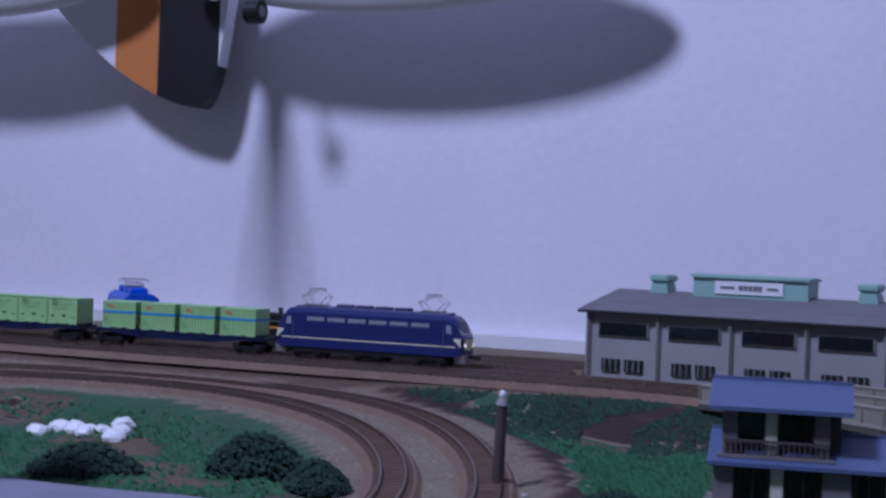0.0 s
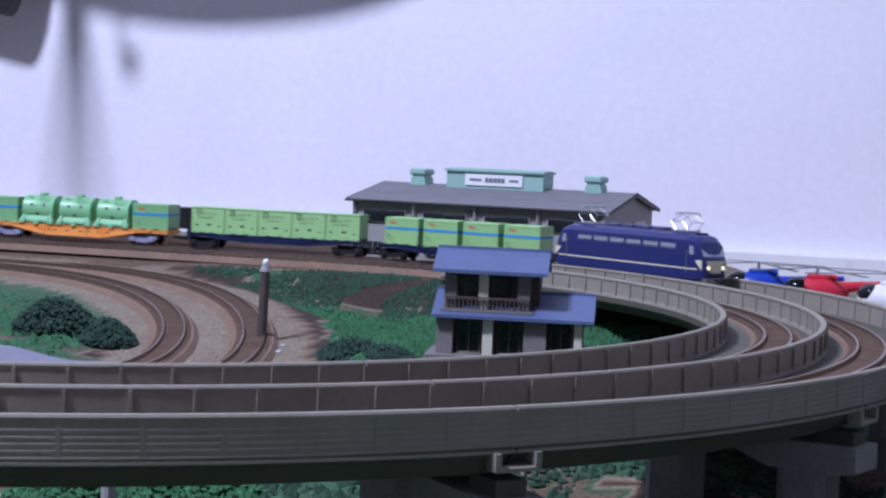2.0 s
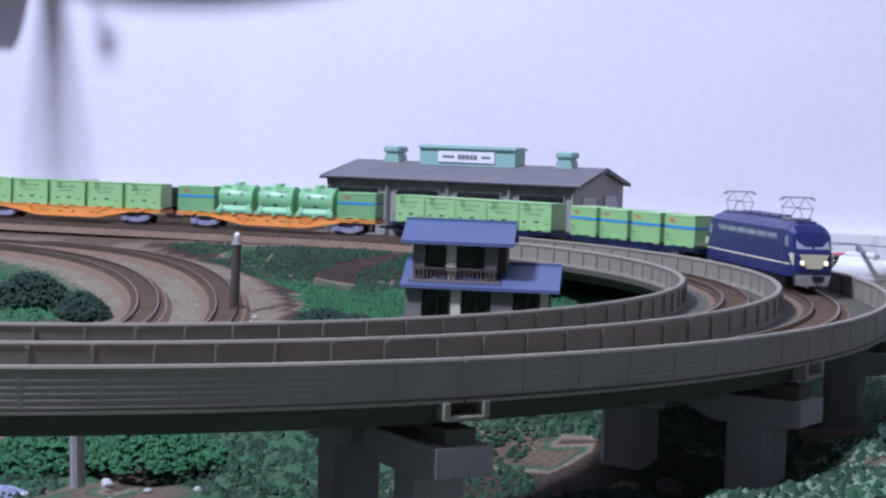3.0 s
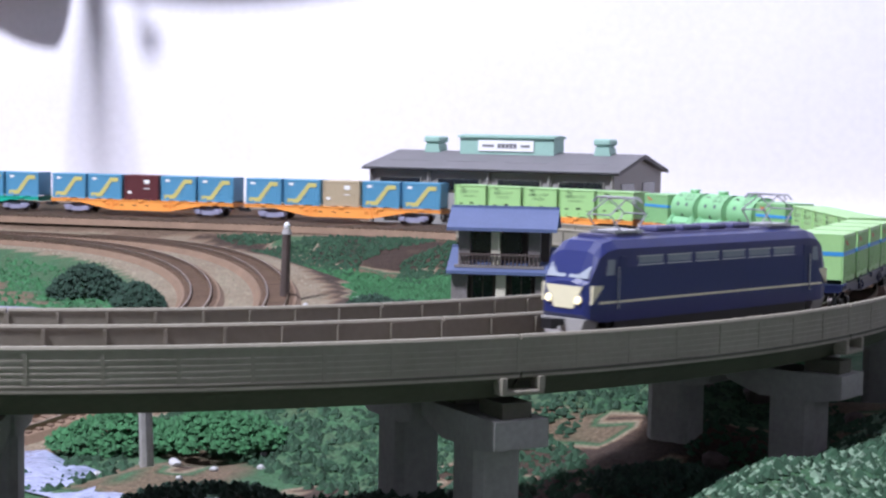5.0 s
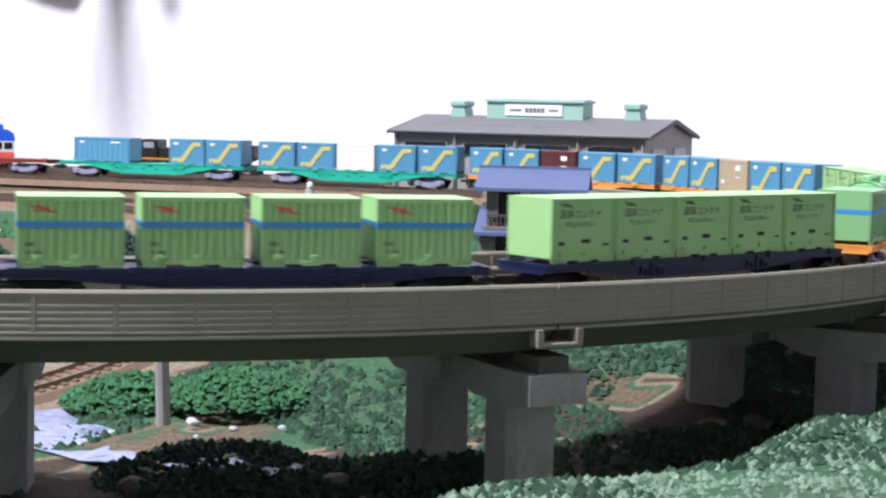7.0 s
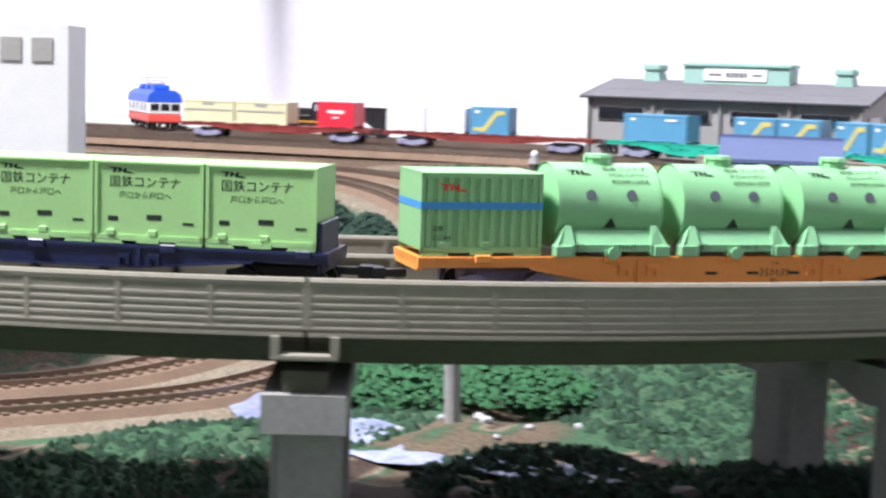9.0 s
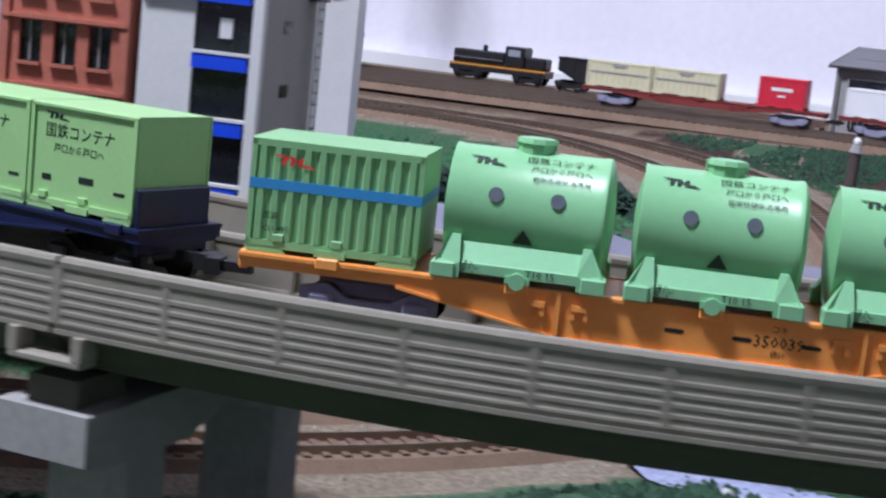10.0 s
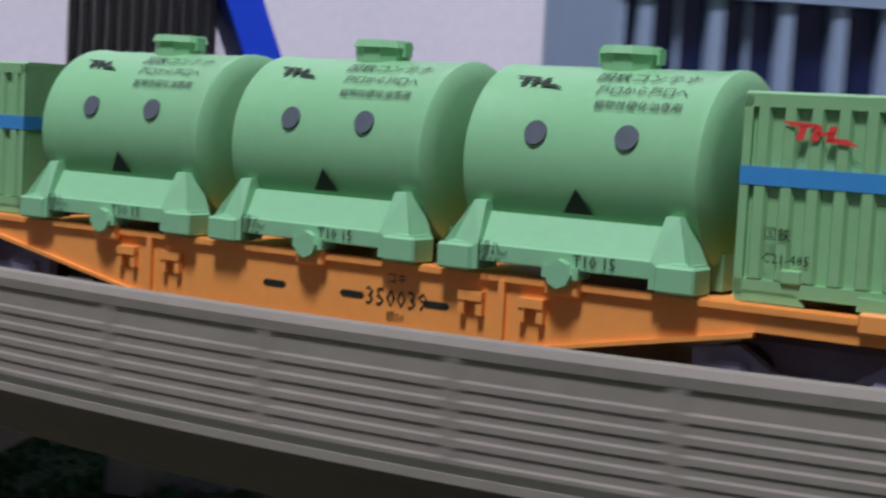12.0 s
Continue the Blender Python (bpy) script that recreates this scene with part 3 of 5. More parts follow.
def container(label, x, wagon_pose, paint, L=0.0243, top=0.0254, kind="smooth", mark="", band=False, group="containers"):
    """One container standing on a wagon's deck; returned as a thing of its own."""
    c = thing("container", label, "container", group=group)
    z0 = DECK + 0.0001
    h = L / 2
    p = M[paint]
    body = part("body", box(-h, h, -SIDE + 0.0004, SIDE - 0.0004, z0 + 0.0010, top - 0.0003, 0.0002), p, c)
    part("roof", prism([(-SIDE, top - 0.0006), (-SIDE, top - 0.0002), (-SIDE + 0.0006, top), (SIDE - 0.0006, top), (SIDE, top - 0.0002), (SIDE, top - 0.0006)], "x", -h, h), p, c)
    for s in (-1, 1):
        a, b = sorted((s * (SIDE - 0.0004), s * SIDE))
        part("bottom_rail", box(-h, h, a, b, z0 + 0.0006, z0 + 0.0017), p, c)
        for d in (-1, 1):
            e, f = sorted((d * h, d * (h - 0.0007)))
            part("corner_post", box(e, f, a, b, z0 + 0.0004, top - 0.0004), p, c)
            e, f = sorted((d * (h - 0.0002), d * (h - 0.0058)))
            part("foot", prism([(e, z0), (f, z0), (f - 0.0008 if d < 0 else f, z0 + 0.0009), (e if d < 0 else e + 0.0008, z0 + 0.0009)], "y", a, b), p, c)
        part("fork_pocket", box(-0.0022, 0.0022, *sorted((s * (SIDE - 0.0003), s * (SIDE + 0.0003))), z0 + 0.0002, z0 + 0.0012), p, c)
        if kind == "ribbed":
            for i in range(11):
                x1 = -h + 0.0016 + i * (L - 0.0032) / 10
                a2, b2 = sorted((s * (SIDE - 0.0004), s * (SIDE - 0.00002)))
                part("rib", prism([(x1 - 0.00065, s * (SIDE - 0.0004)), (x1 - 0.0004, s * SIDE), (x1 + 0.0004, s * SIDE), (x1 + 0.00065, s * (SIDE - 0.0004))], "z", z0 + 0.0018, top - 0.0012), p, c)
            part("top_rail", box(-h, h, *sorted((s * (SIDE - 0.0004), s * SIDE)), top - 0.0012, top - 0.0006), p, c)
        if kind == "smooth":
            part("door_seam", box(-0.00012, 0.00012, *sorted((s * (SIDE - 0.0004), s * (SIDE - 0.0003))), z0 + 0.002, top - 0.001), M["ink"], c) if False else None
        for x1 in (-0.0008, 0.0075):
            part("latch", box(x1 * s - 0.0008, x1 * s + 0.0008, *sorted((s * (SIDE - 0.0004), s * (SIDE + 0.0002))), z0 + 0.0016, z0 + 0.0027, 0.0001), p, c)
    if band:
        zb = z0 + 0.0096
        for s in (-1, 1):
            part("stripe", box(-h - 0.00003, h + 0.00003, *sorted((s * (SIDE - 0.0006), s * (SIDE + 0.00004))), zb - 0.0007, zb + 0.0007), M["band"], c, "blue painted stripe")
        for d in (-1, 1):
            part("stripe", box(*sorted((d * (h - 0.0004), d * (h + 0.00006))), -SIDE + 0.0003, SIDE - 0.0003, zb - 0.0007, zb + 0.0007), M["band"], c, "blue painted stripe")
    y = SIDE + 0.00012 if kind == "ribbed" else SIDE - 0.00034
    for s in (-1, 1):
        if mark == "c21":
            emblem(c, 0.0062, top - 0.0030, s, y + 0.00003, material="red_ink")
            marks(c, [("国鉄", 0.0011, 0.0088, z0 + 0.0052), ("C21-485", 0.0011, 0.0080, z0 + 0.0034)], s, y)
        if mark == "lime":
            emblem(c, 0.0058, top - 0.0019, s, y, w=0.0050, h=0.0012)
            marks(c, [("国鉄コンテナ", 0.0024, 0.0008, top - 0.0042), ("戸口から戸口へ", 0.0015, 0.0008, top - 0.0067), (0.0030, 0.0010, -0.001, z0 + 0.0052), (0.002, 0.0009, 0.0072, z0 + 0.0048), (0.0022, 0.0005, -0.0078, z0 + 0.0042)], s, y)
        if mark == "swoop":
            o = [(-0.0112, 0.0003), (-0.0044, 0.0003), (0.0048, 0.0104), (0.0110, 0.0104), (0.0110, 0.0078), (0.0060, 0.0078), (-0.0026, -0.0022), (-0.0112, -0.0022)]
            part("swoop", on_side(([(-u * 0.88, v) for u, v in o], [list(range(len(o)))]), 0, z0 + 0.0038, -1 * s * -1, y), M["box_yellow"], c, "yellow zigzag band")
            marks(c, [(0.003, 0.0016, 0.0075, top - 0.003)], s, y, material="white_ink")
        if mark == "brown":
            marks(c, [(0.004, 0.0026, -0.004, top - 0.0042), (0.0028, 0.0018, 0.0085, z0 + 0.005), (0.004, 0.0006, -0.004, z0 + 0.0075)], s, y, material="white_ink")
        if mark == "red":
            marks(c, [(0.011, 0.0018, 0.0, top - 0.0060), (0.004, 0.001, 0.0, top - 0.0095)], s, y, material="white_ink")
        if mark == "plain":
            marks(c, [(0.007, 0.0012, -h * 0.5, top - 0.003), (0.003, 0.0014, h * 0.7, top - 0.003)], s, y, material="white_ink")
        if mark == "dash":
            marks(c, [(0.008, 0.0017, 0, top - 0.0022), (L * 0.9, 0.0008, 0, z0 + 0.008)], s, y, material="shed_wall")
    return c


def tank_container(x, wagon_pose):
    """A horizontal green tank in a cradle frame."""
    c = thing("tank_container", "pale green tank container with portholes and black lettering on a cradle", "tank container", group="tank containers")
    z0, zc, r, h = DECK + 0.0001, 0.0187, 0.0085, 0.0109
    prof = [(-h - 0.0006, r * 0.80), (-h - 0.0002, r * 0.95), (-h + 0.0002, r), (-h + 0.0010, r), (-h + 0.0012, r - 0.00012), (h - 0.0006, r - 0.00012), (h - 0.0002, r), (h + 0.0001, r), (h - 0.0002, r * 0.965), (h + 0.0006, r * 0.62), (h + 0.0009, r * 0.2)]
    prof = [(-h - 0.0010, r * 0.3)] + prof
    bm = bmesh.new()
    n = 40
    rings = [[bm.verts.new((u, rr * math.cos(2 * math.pi * i / n), zc + rr * math.sin(2 * math.pi * i / n))) for i in range(n)] for u, rr in prof]
    for a, b in zip(rings, rings[1:]):
        for i in range(n):
            bm.faces.new((a[i], a[(i + 1) % n], b[(i + 1) % n], b[i]))
    bm.faces.new(rings[0])
    bm.faces.new(rings[-1])
    shell = part("tank_shell", bm, M["tank"], c, smooth=True)
    shell.data.set_sharp_from_angle(angle=radians(35))
    hatch = part("hatch", tube((0, 0, zc + r - 0.0006), (0, 0, zc + r + 0.0010), 0.0026, 10), M["tank"], c)
    part("hatch_lid", tube((0, 0, zc + r + 0.0010), (0, 0, zc + r + 0.0017), 0.0029, 10, 0.0026), M["tank"], hatch)
    for d in (-1, 1):
        part("clamp", box(d * 0.0026 - 0.0003, d * 0.0026 + 0.0003, -0.0006, 0.0006, zc + r + 0.0002, zc + r + 0.0015), M["tank"], hatch)
    part("spacer", box(-h - 0.0006, -h + 0.0004, -0.004, 0.004, z0, z0 + 0.003), M["cradle"], c)
    for s in (-1, 1):
        az = r * 0.30
        for d in (-1, 1):
            a = math.asin(az / r)
            u = d * 0.00425
            pc = Vector((u, s * r * math.cos(a), zc + r * math.sin(a)))
            nv = Vector((0, s * math.cos(a), math.sin(a)))
            part("porthole", tube(pc - nv * 0.0004, pc + nv * 0.00006, 0.00105, 16), M["porthole"], c, "dark grey round porthole")
        part("triangle", on_side(([(-0.0014, -0.0009), (0.0014, -0.0009), (0.0, 0.0013)], [[0, 1, 2]]), 0, zc - r * 0.36, s, 0, bend=(r, zc)), M["ink"], c, "black painted triangle")
        emblem(c, 0.0062, zc + r * 0.80, s, 0, w=0.0050, h=0.0016, bend=(r, zc))
        marks(c, [("国鉄コンテナ", 0.00160, -0.0040, zc + r * 0.865), ("戸口から戸口へ", 0.00120, -0.0042, zc + r * 0.735), ("植物性硬化油専用", 0.00100, -0.0044, zc + r * 0.59)], s, 0, bend=(r, zc))
        # cradle: sloping side plate with two raised saddles and corner blocks
        yo = 0.0098
        plate = prism([(s * 0.0078, z0 + 0.0050), (s * (yo - 0.0003), z0 + 0.0023), (s * (yo - 0.0008), z0 + 0.0010), (s * 0.0068, z0 + 0.0042)], "x", -0.0088, 0.0088)
        cr = part("cradle_plate", plate, M["cradle"], c)
        part("cradle_beam", box(-0.0116, 0.0116, *sorted((s * 0.0074, s * yo)), z0 + 0.0009, z0 + 0.0024, 0.0001), M["cradle"], c)
        for d in (-1, 1):
            saddle = prism([(d * 0.0116, z0 + 0.0002), (d * 0.0116, z0 + 0.0021), (d * 0.0096, z0 + 0.0059), (d * 0.0084, z0 + 0.0059), (d * 0.0080, z0 + 0.0024), (d * 0.0080, z0 + 0.0002)], "y", *sorted((s * 0.0070, s * (yo + 0.0003))))
            for v in saddle.verts:
                if v.co.z > z0 + 0.005:
                    v.co.y = s * (0.0085 if abs(v.co.y) > 0.0085 else 0.0066)
            part("saddle", saddle, M["cradle"], c)
            part("corner_block", box(*sorted((d * 0.0086, d * 0.0120)), *sorted((s * 0.0072, s * (yo + 0.0006))), z0, z0 + 0.0022, 0.0002), M["cradle"], c)
        lock = part("lock", tube((0, s * 0.0080, z0 + 0.0006), (0, s * (yo + 0.0007), z0 + 0.0006), 0.0012, 8), M["cradle"], c)
        part("lock_plate", box(-0.0017, 0.0017, *sorted((s * 0.0082, s * (yo + 0.0003))), z0 + 0.0002, z0 + 0.0012), M["cradle"], lock)
        marks(c, [("T10 15", 0.0014, -0.0030, z0 + 0.0017), ("荷重 5t", 0.0007, 0.0072, z0 + 0.0023), ("容積 8.7m³", 0.0007, 0.0068, z0 + 0.0017), ("自重 1.4t", 0.0007, 0.0072, z0 + 0.0011)], s, yo + 0.0001)
    return c


def electric_loco():
    """Six-axle electric locomotive: raked cab ends, cream nose panels, two pantographs."""
    v = thing("electric_locomotive", "dark blue and cream electric locomotive with raised pantographs and lit headlamps", "locomotive")
    hx = 0.0572
    # cross sections from the nose to the middle: (x, half width, foot, shoulder, roof)
    half = [(hx, 0.0068, 0.0072, 0.0142, 0.0150), (hx - 0.0010, 0.0082, 0.0062, 0.0150, 0.0160), (hx - 0.0040, 0.0089, 0.0055, 0.0205, 0.0222), (hx - 0.0068, 0.0091, 0.0054, 0.0222, 0.0246), (hx - 0.0110, 0.0092, 0.0054, 0.0228, 0.0254)]
    secs = [(-x, *k) for x, *k in half] + [(x, *k) for x, *k in reversed(half)]
    bm = bmesh.new()
    rings = []
    for x, w, zf, zs, zr in secs:
        o = [(-w, zf), (-w, zs - 0.0045), (-w + 0.0003, zs), (-w + 0.0022, zr - 0.0006), (-w + 0.0045, zr), (w - 0.0045, zr), (w - 0.0022, zr - 0.0006), (w - 0.0003, zs), (w, zs - 0.0045), (w, zf)]
        rings.append([bm.verts.new((x, y, z)) for y, z in o])
    for a, b in zip(rings, rings[1:]):
        for i in range(len(a)):
            bm.faces.new((a[i], b[i], b[(i + 1) % len(a)], a[(i + 1) % len(a)]))
    bm.faces.new(rings[0])
    bm.faces.new(rings[-1])
    body = part("body", bm, M["loco_blue"], v, "glossy dark blue body shell")
    part("roof_deck", prism([(-0.0048, 0.0253), (-0.0042, 0.0260), (0.0042, 0.0260), (0.0048, 0.0253)], "x", -0.0470, 0.0470), M["loco_roof"], v)
    for x in (-0.018, -0.006, 0.006, 0.018):
        part("roof_box", box(x - 0.0045, x + 0.0045, -0.0034, 0.0034, 0.0258, 0.0274, 0.0005), M["loco_roof"], v)
    for s in (-1, 1):
        y = s * 0.00925
        part("cream_line", box(-hx + 0.004, hx - 0.004, *sorted((s * 0.0090, y)), 0.0098, 0.0104), M["cream"], v)
        for i in range(6):
            x = (i - 2.5) * 0.0128
            w = part("side_window", box(x - 0.0053, x + 0.0053, *sorted((s * 0.0089, s * 0.00915)), 0.0188, 0.0206), M["window_glass"], v)
            part("window_frame", box(x - 0.0056, x + 0.0056, *sorted((s * 0.0089, s * 0.00925)), 0.0206, 0.0209), M["steel"], w)
            part("window_frame", box(x - 0.0056, x + 0.0056, *sorted((s * 0.0089, s * 0.00925)), 0.0185, 0.0188), M["steel"], w)
        for d in (-1, 1):
            part("cab_window", prism([(d * (hx - 0.0064), 0.0166), (d * (hx - 0.0098), 0.0166), (d * (hx - 0.0098), 0.0204), (d * (hx - 0.0073), 0.0204)], "y", *sorted((s * 0.0088, s * 0.00925))), M["window_glass"], v)
            part("cab_door", box(*sorted((d * (hx - 0.0118), d * (hx - 0.0146))), *sorted((s * 0.0090, s * 0.00924)), 0.0070, 0.0210), M["loco_blue"], v)
            part("handrail", tube((d * (hx - 0.0113), s * 0.0095, 0.0085), (d * (hx - 0.0113), s * 0.0095, 0.0185), 0.0002, 6), M["steel"], v)
        part("underframe", box(-0.046, 0.046, *sorted((s * 0.0070, s * 0.0084)), 0.0030, 0.0056), M["black"], v)
    for d in (-1, 1):
        for s in (-1, 1):
            ws = prism([(s * 0.0006, 0.0), (s * 0.0074, 0.0), (s * 0.0070, 0.0052), (s * 0.0006, 0.0052)], "x", 0.0, 0.0003)
            pane = part("windscreen", ws, M["window_glass"], v)
            pane.matrix_basis = pose(d * (hx - 0.0011), 0, 0.0158, 0, d * -30, 0)
            lm = part("headlamp", tube((d * (hx - 0.0006), s * 0.0052, 0.0108), (d * (hx + 0.0008), s * 0.0052, 0.0108), 0.0009, 12), M["lamp_lit"], v, "lit warm headlamp")
            part("bezel", tube((d * (hx - 0.0006), s * 0.0052, 0.0108), (d * (hx + 0.0004), s * 0.0052, 0.0108), 0.0013, 12), M["steel"], lm)
        part("nose_panel", prism([(-0.0066, 0.0140), (0.0066, 0.0140), (0.0034, 0.0086), (-0.0034, 0.0086)], "x", *sorted((d * (hx - 0.0003), d * (hx + 0.0003)))), M["cream"], v, "cream nose panel")
        for s in (-1, 1):
            part("nose_panel", prism([(d * (hx - 0.0012), 0.0142), (d * (hx - 0.0060), 0.0142), (d * (hx - 0.0010), 0.0098)], "y", *sorted((s * 0.0083, s * 0.0090))), M["cream"], v, "cream nose flank")
        part("skirt", prism([(-0.0078, 0.0062), (0.0078, 0.0062), (0.0060, 0.0022), (-0.0060, 0.0022)], "x", *sorted((d * (hx - 0.0055), d * (hx + 0.0006)))), M["shed_wall"], v, "grey pilot skirt")
        coupler(d * hx, v, d)
    for x in (-0.038, 0.0, 0.038):
        bogie(x, v, dark=True)
    for d in (-1, 1):
        pantograph(v, d * 0.036, 0.0262)
    return v


def pantograph(v, x, z, h=0.0085):
    base = part("pantograph", box(x - 0.0062, x + 0.0062, -0.0045, 0.0045, z, z + 0.0006), M["steel"], v, "raised silver pantograph")
    bm = bmesh.new()
    for s in (-1, 1):
        for d in (-1, 1):
            tube((x + d * 0.0035, s * 0.0042, z + 0.0006), (x + d * 0.0078, s * 0.0040, z + h * 0.52), 0.00022, 6, bm=bm)
            tube((x + d * 0.0078, s * 0.0040, z + h * 0.52), (x, s * 0.0032, z + h * 0.96), 0.0002, 6, bm=bm)
    for d in (-1, 1):
        tube((x + d * 0.0078, -0.0040, z + h * 0.52), (x + d * 0.0078, 0.0040, z + h * 0.52), 0.0002, 6, bm=bm)
        for s in (-1, 1):
            tube((x + d * 0.005, s * 0.0036, z - 0.0006), (x + d * 0.005, s * 0.0036, z + 0.0008), 0.0007, 8, bm=bm)
    part("arms", bm, M["steel"], base)
    bm = bmesh.new()
    for d in (-1, 1):
        tube((x + d * 0.0014, -0.0062, z + h), (x + d * 0.0014, 0.0062, z + h), 0.0003, 6, bm=bm)
        for s in (-1, 1):
            tube((x + d * 0.0014, s * 0.0062, z + h), (x + d * 0.0014, s * 0.0076, z + h - 0.0012), 0.0003, 6, bm=bm)
    part("collector", bm, M["steel"], base)


TRAIN = []  # (thing, distance behind the locomotive's centre, x on its wagon)
loco = electric_loco()
for ob in loco.children_recursive:
    ob.location.z *= 1.12
    for q in ob.data.vertices:
        q.co.z *= 1.12
TRAIN.append((loco, 0.0, 0.0))
SPACING = [-0.1230, -0.2485, -0.3842, -0.5261, -0.6680, -0.8068, -0.9474, -1.0874, -1.2274, -1.3664]


def load(i, boxes):
    for c, x in boxes:
        TRAIN.append((c, SPACING[i], x))


w1 = flat_wagon("navy blue container flat wagon under banded green containers", "navy", L=0.1130, sill="flat", dark=True)
TRAIN.append((w1, SPACING[0], 0))
load(0, [(container("green steel container with blue stripe and ribbed sides", 0, None, "lime", kind="ribbed", mark="c21", band=True, L=0.0232), x) for x in (-0.0405, -0.0135, 0.0135, 0.0405)])
w2 = flat_wagon("navy blue container flat wagon under five smooth lime containers", "navy", L=0.1150, sill="flat", dark=True)
part("end_board", box(-0.0560, -0.0550, -0.0078, 0.0078, 0.0050, 0.0150, 0.0003), M["navy"], w2, "raised navy end board")
TRAIN.append((w2, SPACING[1], 0))
load(1, [(container("smooth lime green container with black lettering", 0, None, "lime", L=0.0217, mark="lime"), x) for x in (-0.0441, -0.0220, 0.0, 0.0220, 0.0441)])
w3 = flat_wagon("orange fish-belly container flat wagon carrying three tanks", "orange")
for s in (-1, 1):
    marks(w3, [("350039", 0.0023, -0.0094, 0.0059), ("コキ", 0.0011, -0.0094, 0.0077), ("積50", 0.0010, -0.0094, 0.0043)], s, 0.00895)
TRAIN.append((w3, SPACING[2], 0))
load(2, [(container("ribbed green container with blue stripe and red emblem", 0, None, "c21", kind="ribbed", mark="c21", band=True), x) for x in (-0.0528, 0.0528)])
load(2, [(tank_container(0, None), x) for x in (-0.0264, 0.0, 0.0264)])
w4 = flat_wagon("orange container flat wagon under five smooth lime containers", "orange")
TRAIN.append((w4, SPACING[3], 0))
load(3, [(container("smooth lime green container with black lettering", 0, None, "lime", mark="lime"), x) for x in (-0.0528, -0.0264, 0.0, 0.0264, 0.0528)])


def swoop_box():
    return container("blue container with a yellow zigzag band", 0, None, "box_blue", kind="ribbed", mark="swoop", top=0.0256)


for i, paint, mid, tint, mk, what in ((4, "orange", "box_beige", "beige", "brown", "orange"), (5, "orange", "box_brown", "maroon", "brown", "orange"), (6, "koki_green", "box_white", "white", "", "green")):
    wv = flat_wagon(what + " fish-belly flat wagon with blue containers and one " + tint, paint)
    TRAIN.append((wv, SPACING[i], 0))
    load(i, [(swoop_box(), x) for x in (-0.0528, -0.0264, 0.0264, 0.0528)])
    load(i, [(container(tint + " steel container with white marks", 0, None, mid, kind="ribbed", mark=mk, top=0.0256), 0.0)])
wv = flat_wagon("green fish-belly flat wagon with blue containers", "koki_green")
TRAIN.append((wv, SPACING[7], 0))
load(7, [(swoop_box(), x) for x in (0.0255, 0.0510)])
load(7, [(container("long plain blue container with white marks", 0, None, "box_blue", L=0.0400, kind="ribbed", mark="plain", top=0.0250), -0.035)])
wv = flat_wagon("dark red flat wagon with one blue and two white containers", "koki_red", sill="flat")
TRAIN.append((wv, SPACING[8], 0))
load(8, [(swoop_box(), 0.0020)])
load(8, [(container("plain white steel container", 0, None, "box_white", kind="ribbed", top=0.0240), x) for x in (-0.0255, -0.0510)])
wv = flat_wagon("dark red flat wagon with a red and two cream containers", "koki_red", sill="flat")
TRAIN.append((wv, SPACING[9], 0))
load(9, [(container("bright red container with white marks", 0, None, "box_red", kind="ribbed", mark="red", top=0.0250), 0.0420)])
load(9, [(container("cream container with a grey dash", 0, None, "box_cream", L=0.0360, kind="ribbed", mark="dash", top=0.0235), x) for x in (-0.0460, -0.0090)])

